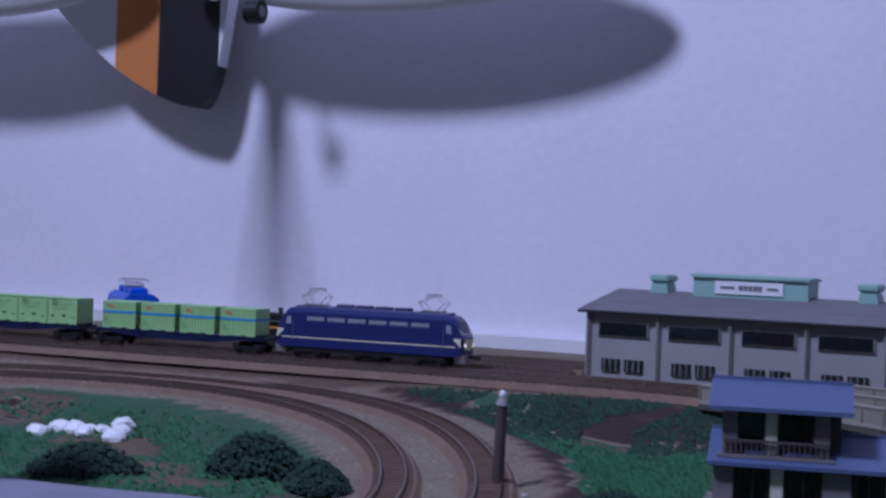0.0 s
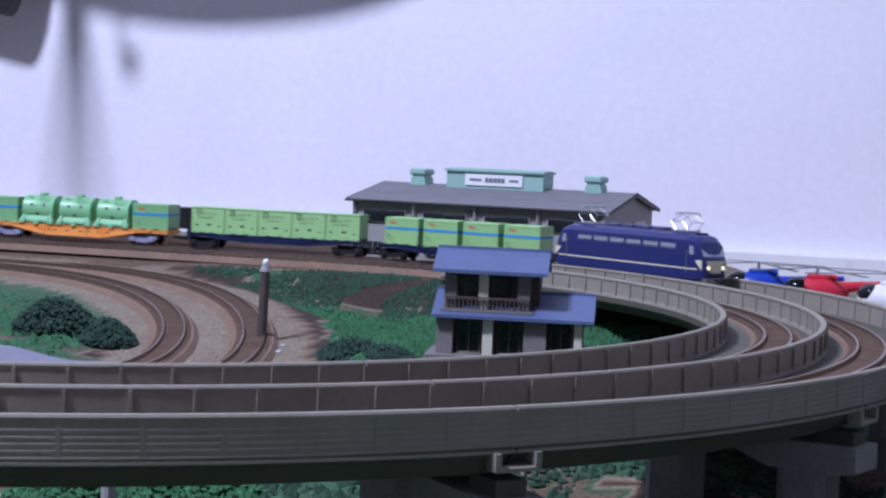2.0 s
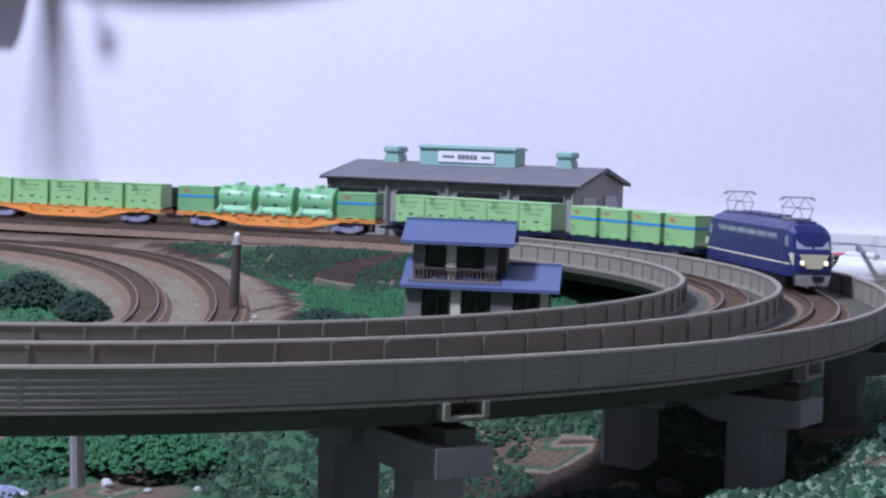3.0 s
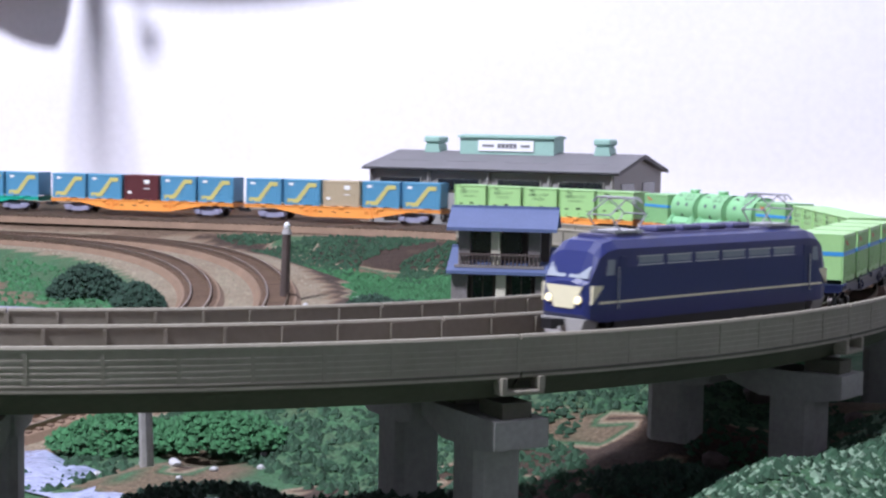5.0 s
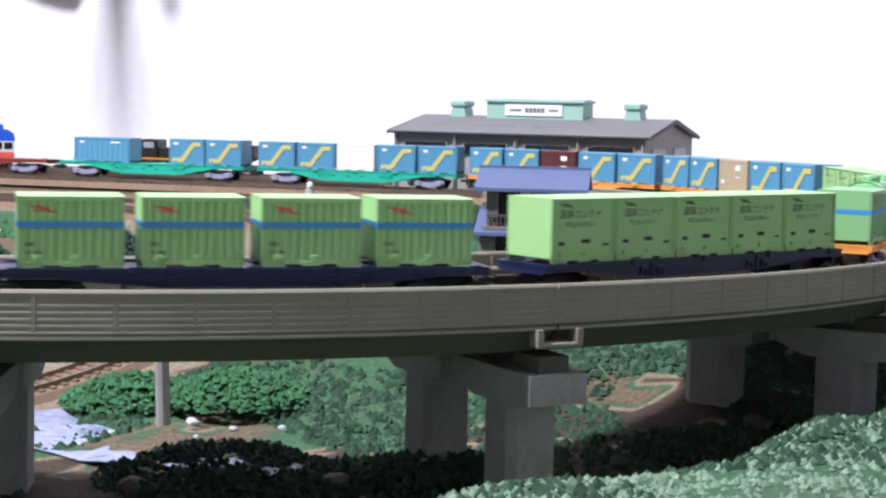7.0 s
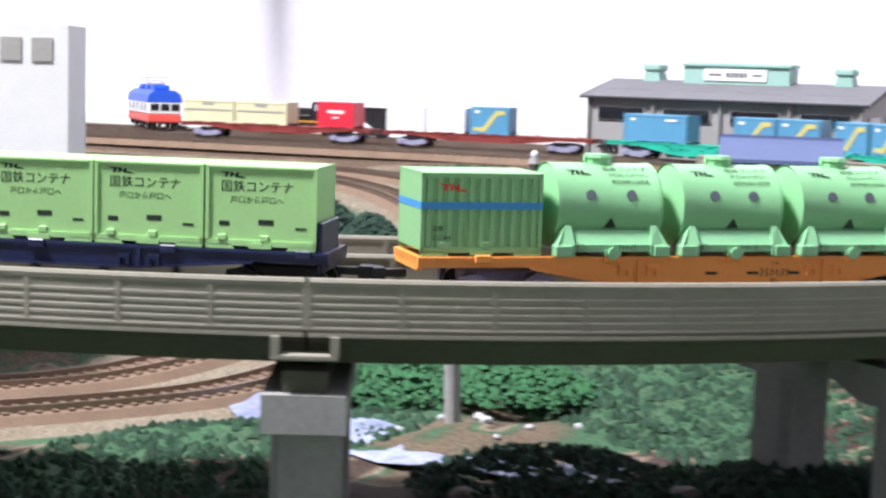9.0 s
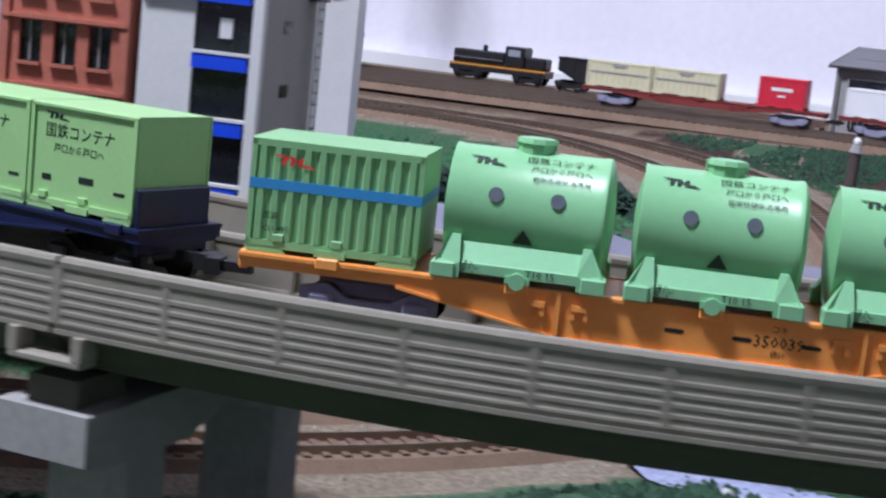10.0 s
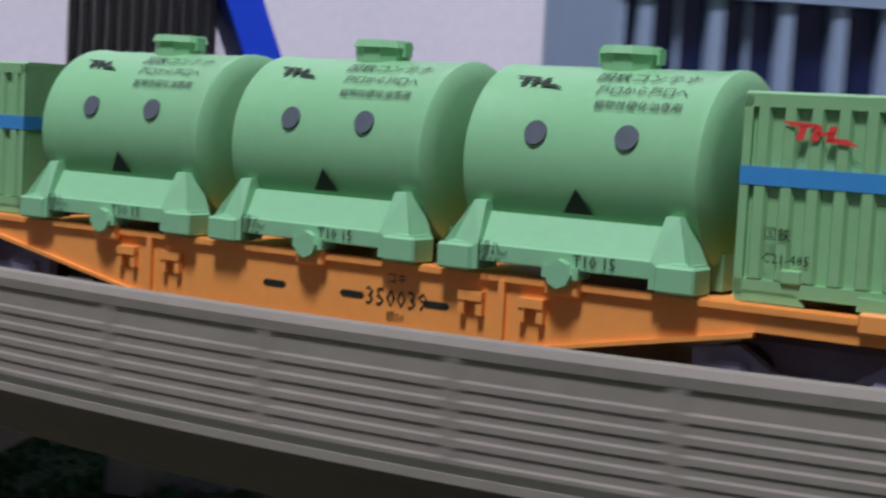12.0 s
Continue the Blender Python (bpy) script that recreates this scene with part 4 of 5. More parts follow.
# ---- engine shed ----
def engine_shed():
    L, D, zb, ze, zr = 0.1685, 0.112, -0.0115, 0.0285, 0.0385
    v = thing("engine_shed", "long grey engine shed with mint green roof vents and signboard", "shed", pose(-0.0092, 0.3494, 0.0046, 0, 0, -6.0) @ Matrix.Scale(1.01, 4))
    o = [(0.003, zb), (D - 0.003, zb), (D - 0.003, ze), (D / 2, zr - 0.0012), (0.003, ze)]
    part("wall_shell", prism(o, "x", 0.003, L - 0.003), M["shed_wall"], v)
    for y0, y1, za, zb2 in ((-0.0015, D / 2, ze - 0.0005, zr), (D + 0.0015, D / 2, ze - 0.0005, zr)):
        bm = prism([(y0, za), (y0, za + 0.0014), (y1, zb2 + 0.0014), (y1, zb2)], "x", -0.001, L + 0.001)
        part("roof", bm, M["shed_roof"], v, "dark grey slate roof slope")
    part("gutter", box(-0.001, L + 0.001, -0.0028, -0.0014, ze - 0.0008, ze + 0.0003), M["black"], v)
    for i in range(5):
        x = 0.004 + i * (L - 0.008) / 4
        p = part("pilaster", box(x - 0.0012, x + 0.0012, 0.0012, 0.0035, zb, ze - 0.0006), M["shed_wall"], v)
        part("downpipe", tube((x, 0.0002, zb), (x, 0.0002, ze - 0.001), 0.0005, 6), M["facade_grey"], p)
    for i in range(4):
        x = 0.004 + (i + 0.5) * (L - 0.008) / 4
        w = part("window", box(x - 0.0145, x + 0.0145, 0.0016, 0.0034, 0.0155, 0.0232), M["facade_grey"], v)
        part("pane", box(x - 0.0138, x + 0.0138, 0.0012, 0.0020, 0.0160, 0.0228), M["dark_glass"], w)
        for k in (-1, 1):
            w = part("window", box(x + k * 0.0066 - 0.0052, x + k * 0.0066 + 0.0052, 0.0016, 0.0034, -0.0035, 0.0032), M["black"], v)
            for q in (-1, 0, 1):
                part("glazing_bar", box(x + k * 0.0066 + q * 0.0034 - 0.0002, x + k * 0.0066 + q * 0.0034 + 0.0002, 0.0012, 0.0018, -0.0035, 0.0032), M["facade_grey"], w)
        ov = part("roof_rib", prism([(0.020, 0.0325), (0.020, 0.0335), (0.021, 0.0338), (0.021, 0.0325)], "x", x - 0.016, x + 0.012), M["shed_roof"], v)
    for d, x in ((-1, 0.0028), (1, L - 0.0028)):
        # dark panels on the closed end walls stand in for the shaded openings
        for y in (0.030, 0.078):
            part("doorway", box(x - 0.0004, x + 0.0004, y - 0.014, y + 0.014, zb, 0.022), M["dark_glass"], v, "dark panel standing in for the shade inside an open doorway")
        part("bargeboard", prism([(0.0, ze - 0.001), (0.0, ze + 0.0015), (D / 2, zr + 0.0016), (D, ze + 0.0015), (D, ze - 0.001), (D / 2, zr - 0.001)], "x", x + d * 0.0028, x + d * 0.0038), M["shed_roof"], v)
    for x in (0.0256, L - 0.0256):
        c = part("roof_vent", prism([(x - 0.0062, 0.0345), (x - 0.0044, 0.0440), (x + 0.0044, 0.0440), (x + 0.0062, 0.0345)], "y", 0.049, 0.063), M["mint"], v, "mint green roof ventilator")
        part("vent_cap", box(x - 0.0056, x + 0.0056, 0.048, 0.064, 0.0450, 0.0492, 0.0010), M["mint"], c)
        part("vent_neck", box(x - 0.0040, x + 0.0040, 0.050, 0.062, 0.0438, 0.0452), M["mint"], c)
    cl = part("clerestory", box(0.0469, 0.1116, 0.046, 0.066, 0.0340, 0.0490), M["mint"], v, "mint green clerestory box")
    part("clerestory_roof", prism([(0.044, 0.0488), (0.044, 0.0500), (0.056, 0.0510), (0.068, 0.0500), (0.068, 0.0488)], "x", 0.0459, 0.1126), M["mint"], cl)
    part("signboard", box(0.0598, 0.0982, 0.0450, 0.0458, 0.0402, 0.0472), M["box_white"], cl, "white signboard with a line of dark marks")
    for x0, w, h in ((0.0630, 0.0080, 0.0014), (0.0735, 0.0022, 0.0028), (0.0762, 0.0022, 0.0028), (0.0789, 0.0022, 0.0028), (0.0816, 0.0022, 0.0028), (0.0843, 0.0022, 0.0028), (0.0895, 0.0060, 0.0014)):
        part("sign_mark", box(x0, x0 + w, 0.0447, 0.0451, 0.0437 - h / 2, 0.0437 + h / 2), M["shed_roof"], cl)


engine_shed()


# ---- two-storey house on the slope ----
def house():
    v = thing("timber_house", "two-storey Japanese house with blue roofs and dark timber walls", "house", pose(0.1260, 0.0898, -0.0019, 0, 0, 9.6))
    zb = -0.0265
    part("plinth", box(-0.004, 0.074, -0.003, 0.045, zb - 0.012, zb + 0.0025), M["grey_stone"], v, "rough grey stone plinth")
    part("ground_floor", box(0.006, 0.066, 0.009, 0.040, zb, -0.004), M["timber"], v)
    part("upper_floor", box(0.004, 0.046, 0.010, 0.032, -0.004, 0.0155), M["timber"], v)
    for x, w, m in ((0.0005, 0.0075, "grey_stone"), (0.0215, 0.0045, "plaster"), (0.0400, 0.0100, "grey_stone"), (0.0625, 0.0035, "plaster")):
        part("pillar", box(x, x + w, 0.0035, 0.0100, zb + 0.002, -0.0065), M[m], v)
    for x, w in ((0.0100, 0.0100), (0.0285, 0.0095), (0.0520, 0.0090)):
        p = part("sliding_door", box(x, x + w, 0.0078, 0.0092, zb + 0.003, -0.0085), M["dark_glass"], v)
        for k in range(3):
            part("lattice", box(x + k * w / 2 - 0.0003, x + k * w / 2 + 0.0003, 0.0072, 0.0079, zb + 0.003, -0.0085), M["timber"], p)
        part("sill", box(x - 0.0005, x + w + 0.0005, 0.0060, 0.0080, zb + 0.0022, zb + 0.0034), M["grey_stone"], p)
    part("lower_roof", prism([(-0.0005, -0.0075), (-0.0005, -0.0060), (0.0230, 0.0038), (0.0465, -0.0060), (0.0465, -0.0075), (0.0230, 0.0018)], "x", -0.0015, 0.0712), M["roof_blue"], v, "blue sheet lower roof")
    part("lower_ridge", box(-0.0015, 0.0712, 0.0222, 0.0238, 0.0032, 0.0046), M["roof_blue"], v)
    for x in (0.0035, 0.0190, 0.0365):
        part("upper_pillar", box(x, x + (0.0042 if x == 0.019 else 0.0055), 0.0040, 0.0100, -0.0035, 0.0140), M["plaster" if x == 0.019 else "grey_stone"], v)
    for x in (0.0095, 0.0240):
        part("upper_window", box(x, x + 0.0090, 0.0086, 0.0102, 0.0010, 0.0120), M["dark_glass"], v)
    rail = part("balcony_rail", box(0.0040, 0.0420, 0.0025, 0.0032, 0.0012, 0.0022), M["timber"], v)
    part("balcony_floor", box(0.0020, 0.0440, 0.0020, 0.0100, -0.0046, -0.0034), M["grey_stone"], v)
    for i in range(20):
        part("baluster", box(0.0045 + i * 0.0019, 0.0051 + i * 0.0019, 0.0025, 0.0031, -0.0034, 0.0013), M["timber"], rail)
    part("upper_roof", prism([(-0.0015, 0.0128), (-0.0015, 0.0144), (0.0175, 0.0232), (0.0365, 0.0144), (0.0365, 0.0128), (0.0175, 0.0214)], "x", -0.0015, 0.0500), M["roof_blue"], v, "blue sheet upper roof")
    part("upper_ridge", box(-0.0015, 0.0500, 0.0167, 0.0183, 0.0226, 0.0240), M["roof_blue"], v)
    for s in (0.0, 0.0485):
        part("gable", prism([(0.004, 0.0140), (0.0175, 0.0205), (0.031, 0.0140)], "x", 0.0045 if s == 0 else 0.0440, 0.0052 if s == 0 else 0.0447), M["plaster"], v)
    return v


house()
f = thing("picket_fence", "low weathered grey fence beside the house", "fence", pose(0.178, 0.066, -0.0280, 0, 0, 20))
part("rail", box(0, 0.062, -0.0004, 0.0004, 0.0055, 0.0063), M["grey_stone"], f)
for i in range(14):
    part("picket", box(i * 0.0047, i * 0.0047 + 0.0014, -0.0012, -0.0004, -0.004, 0.0085), M["grey_stone"], f)

p = thing("lamp_post", "dark wooden post with a small white bulb on top", "lamp post", pose(0.0435, 0.090, -0.0034, 0, 1.5, 0))
part("post", tube((0, 0, -0.036), (0, 0, 0.0100), 0.0026, 10, 0.0021), M["timber"], p)
part("collar", tube((0, 0, 0.0095), (0, 0, 0.0122), 0.0026, 10, 0.0018), M["shed_wall"], p)
part("bulb", ellipsoid((0, 0, 0.0136), 0.0015, 0.0015, 0.0018), M["box_white"], p, "small unlit white bulb", smooth=True)
p = thing("lamp_post", "pale grey post with a small white bulb under the viaduct", "lamp post", pose(0.105, -0.175, 0, 0, -2, 0))
part("post", tube((0, 0, -0.07), (0, 0, -0.0250), 0.0024, 10, 0.0022), M["pier"], p)
part("bulb", ellipsoid((0, 0, -0.0225), 0.0018, 0.0018, 0.0024), M["box_white"], p, "small unlit white bulb", smooth=True)


# ---- town row behind the curve ----
TOWN = pose(-0.0545, -0.1975, 0, 0, 0, 9.2)


def white_block():
    v = thing("shop_building", "white and grey three-storey shop building with bright blue fascia bands", "building", TOWN)
    zb, zt, w, d = -0.030, 0.0470, 0.0300, 0.040
    part("shell", box(-w + 0.0012, -0.0012, 0.0016, d, zb, zt - 0.001), M["facade_grey"], v)
    part("side_wall", box(-0.0012, 0.0, 0.0, d, zb, zt), M["facade_grey"], v)
    part("corner_pier", box(-0.0022, 0.0004, -0.0008, 0.0016, zb, zt), M["facade_white"], v)
    part("front_panel", box(-w, -w * 0.555, 0.0002, 0.0018, zb, zt - 0.0062), M["facade_white"], v)
    part("fascia", box(-w, -0.0030, -0.0010, 0.0016, zt - 0.0064, zt), M["sign_blue"], v, "bright blue fascia band")
    for z in (0.0294, 0.0141, -0.0012):
        part("window", box(-w * 0.553, -0.0024, 0.0010, 0.0017, z, z + 0.0112), M["dark_glass"], v)
        part("band", box(-w * 0.553, -0.0030, -0.0006, 0.0016, z - 0.0042, z - 0.0006), M["sign_blue"], v, "bright blue band")
        part("ledge", box(-w * 0.553, -0.0022, -0.0008, 0.0014, z - 0.0007, z), M["facade_white"], v)
        part("side_window", box(0.0, 0.0004, 0.0155, 0.0205, z + 0.0052, z + 0.0082), M["dark_glass"], v)
    part("curtain", box(-0.0105, -0.0075, 0.0006, 0.0011, 0.0325, 0.0372), M["facade_white"], v)
    lad = part("ladder", tube((0.0022, d - 0.002, zb), (0.0022, d - 0.002, zt - 0.002), 0.00035, 6), M["black"], v, "thin dark fire ladder")
    part("ladder_rail", tube((0.0022, d - 0.0052, zb), (0.0022, d - 0.0052, zt - 0.002), 0.00035, 6), M["black"], v)
    for i in range(26):
        part("rung", tube((0.0022, d - 0.0052, zb + 0.002 + i * 0.003), (0.0022, d - 0.002, zb + 0.002 + i * 0.003), 0.00025, 5), M["black"], lad)
    part("platform", box(0.0, 0.0030, d - 0.008, d, zt - 0.0042, zt - 0.0034), M["black"], v)


def brick_block():
    v = thing("brick_building", "red-brown tiled building with rows of arched dark windows", "building", TOWN)
    zb, zt, x0, x1, d = -0.030, 0.066, -0.0656, -0.0325, 0.044
    part("shell", box(x0, x1, 0.0028, d, zb, zt), M["tile_brown"], v)
    n, rows_n = 3, 5
    pw = (x1 - x0) / (n + 0.7)
    for i in range(n + 1):
        x = x0 + pw * 0.35 + i * pw
        part("pilaster", box(x - pw * 0.17, x + pw * 0.17, 0.0004, 0.0030, zb, zt), M["tile_brown"], v)
    for e in ((x0, x0 + pw * 0.25), (x1 - pw * 0.25, x1)):
        part("corner", box(e[0], e[1], -0.0006, 0.0032, zb, zt), M["tile_brown"], v)
    for j in range(rows_n):
        z = -0.0105 + j * 0.0163
        part("spandrel", box(x0 + 0.001, x1 - 0.001, 0.0002, 0.0030, z - 0.0052, z - 0.0001), M["tile_brown"], v)
        part("string_course", box(x0 + 0.0005, x1 - 0.0005, -0.0010, 0.0030, z - 0.0062, z - 0.0052), M["tile_brown"], v)
        for i in range(n):
            xc = x0 + pw * 0.35 + (i + 0.5) * pw
            w = part("window", box(xc - pw * 0.31, xc + pw * 0.31, 0.0018, 0.0029, z, z + 0.0098), M["dark_glass"], v)
            part("window_frame", box(xc - pw * 0.08, xc - pw * 0.03, 0.0013, 0.0019, z, z + 0.0098), M["shed_wall"], w)
            part("sill", box(xc - pw * 0.36, xc + pw * 0.36, -0.0010, 0.0019, z - 0.0009, z - 0.0001), M["tile_brown"], w)
            a = [(xc + pw * 0.36 * math.cos(math.pi * k / 8), z + 0.0098 + 0.0018 * math.sin(math.pi * k / 8)) for k in range(9)]
            part("arch", prism(a, "y", -0.0004, 0.0027), M["tile_brown"], w)


def glass_block():
    v = thing("office_building", "pale blue framed office building with dark blue panes", "building", TOWN)
    zb, zt, x0, x1, d = -0.030, 0.072, -0.1015, -0.0664, 0.042
    part("shell", box(x0 + 0.001, x1 - 0.001, 0.0032, d, zb, zt), M["frame_blue"], v)
    xs = [x0, x0 + 0.0035, x0 + 0.0125, x0 + 0.0215, x0 + 0.0285, x1]
    for x in xs:
        part("mullion", box(x - 0.0009 if x > x0 else x, x + 0.0009, 0.0, 0.0034, zb, zt), M["frame_blue"], v)
    for j in range(6):
        z = -0.028 + j * 0.0168
        part("transom", box(x0, x1, -0.0006, 0.0034, z - 0.0010, z + 0.0010), M["frame_blue"], v)
        for xa, xb in zip(xs, xs[1:]):
            pn = part("pane", box(xa + 0.0009, xb - 0.0009, 0.0020, 0.0030, z + 0.001, z + 0.0158), M["pane_blue"], v)
            if xb - xa > 0.0085:
                part("blind_rail", box((xa + xb) / 2 - 0.0003, (xa + xb) / 2 + 0.0003, 0.0014, 0.0021, z + 0.001, z + 0.0158), M["frame_blue"], pn)


white_block()
brick_block()
glass_block()
GREY = (-0.243, -0.060)
v = thing("grey_building", "dark grey ribbed building with a sloping bright blue canopy", "building", pose(GREY[0], GREY[1], 0, 0, 0, 12))
part("shell", box(-0.012, 0.020, 0.002, 0.05, -0.03, 0.060), M["facade_grey"], v)
for i in range(12):
    part("rib", box(-0.0115 + i * 0.0027, -0.0103 + i * 0.0027, -0.001, 0.003, -0.03, 0.060), M["black"], v)
part("canopy", prism([(0.014, 0.062), (0.022, 0.062), (0.034, 0.030), (0.026, 0.030)], "y", -0.012, 0.03), M["sign_blue"], v, "bright blue sloping canopy")
v = thing("tower_block", "plain pale tower block behind the shops", "building", pose(-0.112, -0.055, 0, 0, 0, 20.5))
part("shell", box(-0.03, 0.012, 0, 0.03, -0.03, 0.058), M["facade_white"], v)
for i in range(3):
    part("window", box(-0.026 + i * 0.012, -0.018 + i * 0.012, -0.0006, 0.0004, 0.044, 0.053), M["facade_grey"], v)


# ---- parked engines on the sidings ----
def parked_engine(x, y, turn):
    v = thing("parked_electric_engine", "blue, white and red electric engine parked on a siding", "locomotive", pose(x, y, 0, 0, 0, turn) @ Matrix.Scale(1.28, 4))
    part("lower_body", box(-0.030, 0.030, -0.009, 0.009, 0.004, 0.0085, 0.0006), M["loco2_red"], v, "red lower body")
    part("body", box(-0.030, 0.030, -0.0092, 0.0092, 0.0085, 0.0150, 0.0005), M["box_white"], v, "white body band with dark windows")
    for s in (-1, 1):
        for i in range(5):
            part("window", box(-0.026 + i * 0.0115, -0.020 + i * 0.0115, *sorted((s * 0.0090, s * 0.0094)), 0.0105, 0.0140), M["dark_glass"], v)
    for i in (-1, 0, 1):
        part("end_window", box(0.0299, 0.0303, i * 0.0055 - 0.0022, i * 0.0055 + 0.0022, 0.0105, 0.0140), M["dark_glass"], v)
    part("roof", prism([(-0.0094, 0.0150), (-0.0086, 0.0190), (-0.0055, 0.0212), (0.0055, 0.0212), (0.0086, 0.0190), (0.0094, 0.0150)], "x", -0.0302, 0.0302), M["loco2_blue"], v, "bright blue rounded roof")
    for x1 in (-0.018, 0.0, 0.016):
        part("roof_box", box(x1 - 0.005, x1 + 0.005, -0.0045, 0.0045, 0.0208, 0.0240, 0.0008), M["loco2_blue"], v)
    pantograph(v, 0.0, 0.0240, 0.0038)
    bogie(-0.018, v, True)
    bogie(0.018, v, True)
    return v


def diesel(x, y):
    v = thing("diesel_engine", "black hood diesel engine with an orange stripe on a siding", "locomotive", pose(x, y, 0))
    part("frame", box(-0.032, 0.032, -0.008, 0.008, 0.005, 0.0082), M["black"], v)
    part("stripe", box(-0.0321, 0.0321, -0.0082, 0.0082, 0.0082, 0.0094), M["stripe_orange"], v, "orange stripe")
    part("long_hood", box(-0.031, 0.004, -0.0062, 0.0062, 0.0094, 0.0180, 0.0010), M["black"], v)
    part("cab", box(0.004, 0.017, -0.0080, 0.0080, 0.0094, 0.0225, 0.0010), M["black"], v)
    part("short_hood", box(0.017, 0.031, -0.0062, 0.0062, 0.0094, 0.0170, 0.0010), M["black"], v)
    for s in (-1, 1):
        part("cab_window", box(0.0065, 0.0145, *sorted((s * 0.0078, s * 0.0083)), 0.0165, 0.0205), M["window_glass"], v)
        part("handrail", tube((-0.030, s * 0.0078, 0.0130), (0.003, s * 0.0078, 0.0130), 0.0003, 6), M["steel"], v)
    part("exhaust", tube((-0.012, 0, 0.018), (-0.012, 0, 0.0215), 0.0016, 8), M["black"], v)
    bogie(-0.020, v, True)
    bogie(0.020, v, True)


def hopper(x, y):
    v = thing("hopper_wagon", "black coal hopper wagon on a siding", "wagon", pose(x, y, 0))
    part("bin", prism([(-0.026, 0.0195), (0.026, 0.0195), (0.026, 0.0120), (0.013, 0.0055), (-0.013, 0.0055), (-0.026, 0.0120)], "y", -0.0085, 0.0085), M["black"], v)
    part("rim", box(-0.0265, 0.0265, -0.0090, 0.0090, 0.0188, 0.0200), M["black"], v)
    for i in range(7):
        for s in (-1, 1):
            part("rib", box(-0.024 + i * 0.008 - 0.0005, -0.024 + i * 0.008 + 0.0005, *sorted((s * 0.0084, s * 0.0092)), 0.0110, 0.0192), M["black"], v)
    bogie(-0.018, v, True)
    bogie(0.018, v, True)


parked_engine(-0.335, 0.400, -48)
diesel(-0.222, 0.418)
hopper(-0.156, 0.418)


# ---- toy helicopters beside the curve ----
def helicopter(x, y, z, turn, paint, belly, label, size=1.0):
    v = thing("model_helicopter", label, "helicopter", pose(x, y, z, 0, 0, turn))
    s = size
    part("cabin", ellipsoid((0, 0, 0.010 * s), 0.020 * s, 0.0085 * s, 0.0085 * s, 16, 10), M[paint], v, smooth=True)
    part("belly", ellipsoid((0, 0, 0.0068 * s), 0.0185 * s, 0.0080 * s, 0.0060 * s, 16, 8), M[belly], v, smooth=True)
    part("canopy", ellipsoid((-0.0115 * s, 0, 0.0122 * s), 0.0080 * s, 0.0074 * s, 0.0058 * s, 12, 8), M["dark_glass"], v, "dark glazed canopy", smooth=True)
    part("engine_cowl", box(-0.006 * s, 0.012 * s, -0.004 * s, 0.004 * s, 0.0165 * s, 0.0200 * s, 0.001), M[paint], v)
    part("tail_boom", tube((0.014 * s, 0, 0.0125 * s), (0.052 * s, 0, 0.0165 * s), 0.0035 * s, 10, 0.0015 * s), M[paint], v)
    part("tail_fin", prism([(0.046 * s, 0.015 * s), (0.054 * s, 0.028 * s), (0.058 * s, 0.028 * s), (0.056 * s, 0.012 * s)], "y", -0.0006, 0.0006), M[belly], v)
    part("tail_rotor", box(0.0525 * s, 0.0535 * s, 0.0008, 0.0016, 0.012 * s, 0.026 * s), M["steel"], v)
    mast = part("rotor_mast", tube((0, 0, 0.019 * s), (0, 0, 0.0245 * s), 0.0009, 8), M["steel"], v)
    for k in range(4):
        b = part("rotor_blade", box(0.001, 0.046 * s, -0.0014, 0.0014, 0.0238 * s, 0.0243 * s), M["shed_roof"], v, "dark grey rotor blade")
        b.rotation_euler = (0, radians(2.5), radians(90 * k + 25))
    for q in (-1, 1):
        sk = part("skid", tube((-0.016 * s, q * 0.0075 * s, 0.0006), (0.014 * s, q * 0.0075 * s, 0.0006), 0.0006, 6), M["steel"], v)
        for xx in (-0.008, 0.007):
            part("strut", tube((xx * s, q * 0.0075 * s, 0.0006), (xx * s, q * 0.0035 * s, 0.0035 * s), 0.0005, 6), M["steel"], sk)


helicopter(0.245, 0.365, -0.0150, 8, "heli_blue", "box_white", "blue and white model helicopter standing on the baseboard", 0.95)
helicopter(0.280, 0.345, -0.0150, 14, "box_red", "box_white", "red and white model helicopter standing on the baseboard", 0.95)
helicopter(0.322, 0.305, -0.0150, -20, "box_white", "box_white", "white model helicopter standing on the baseboard", 1.0)


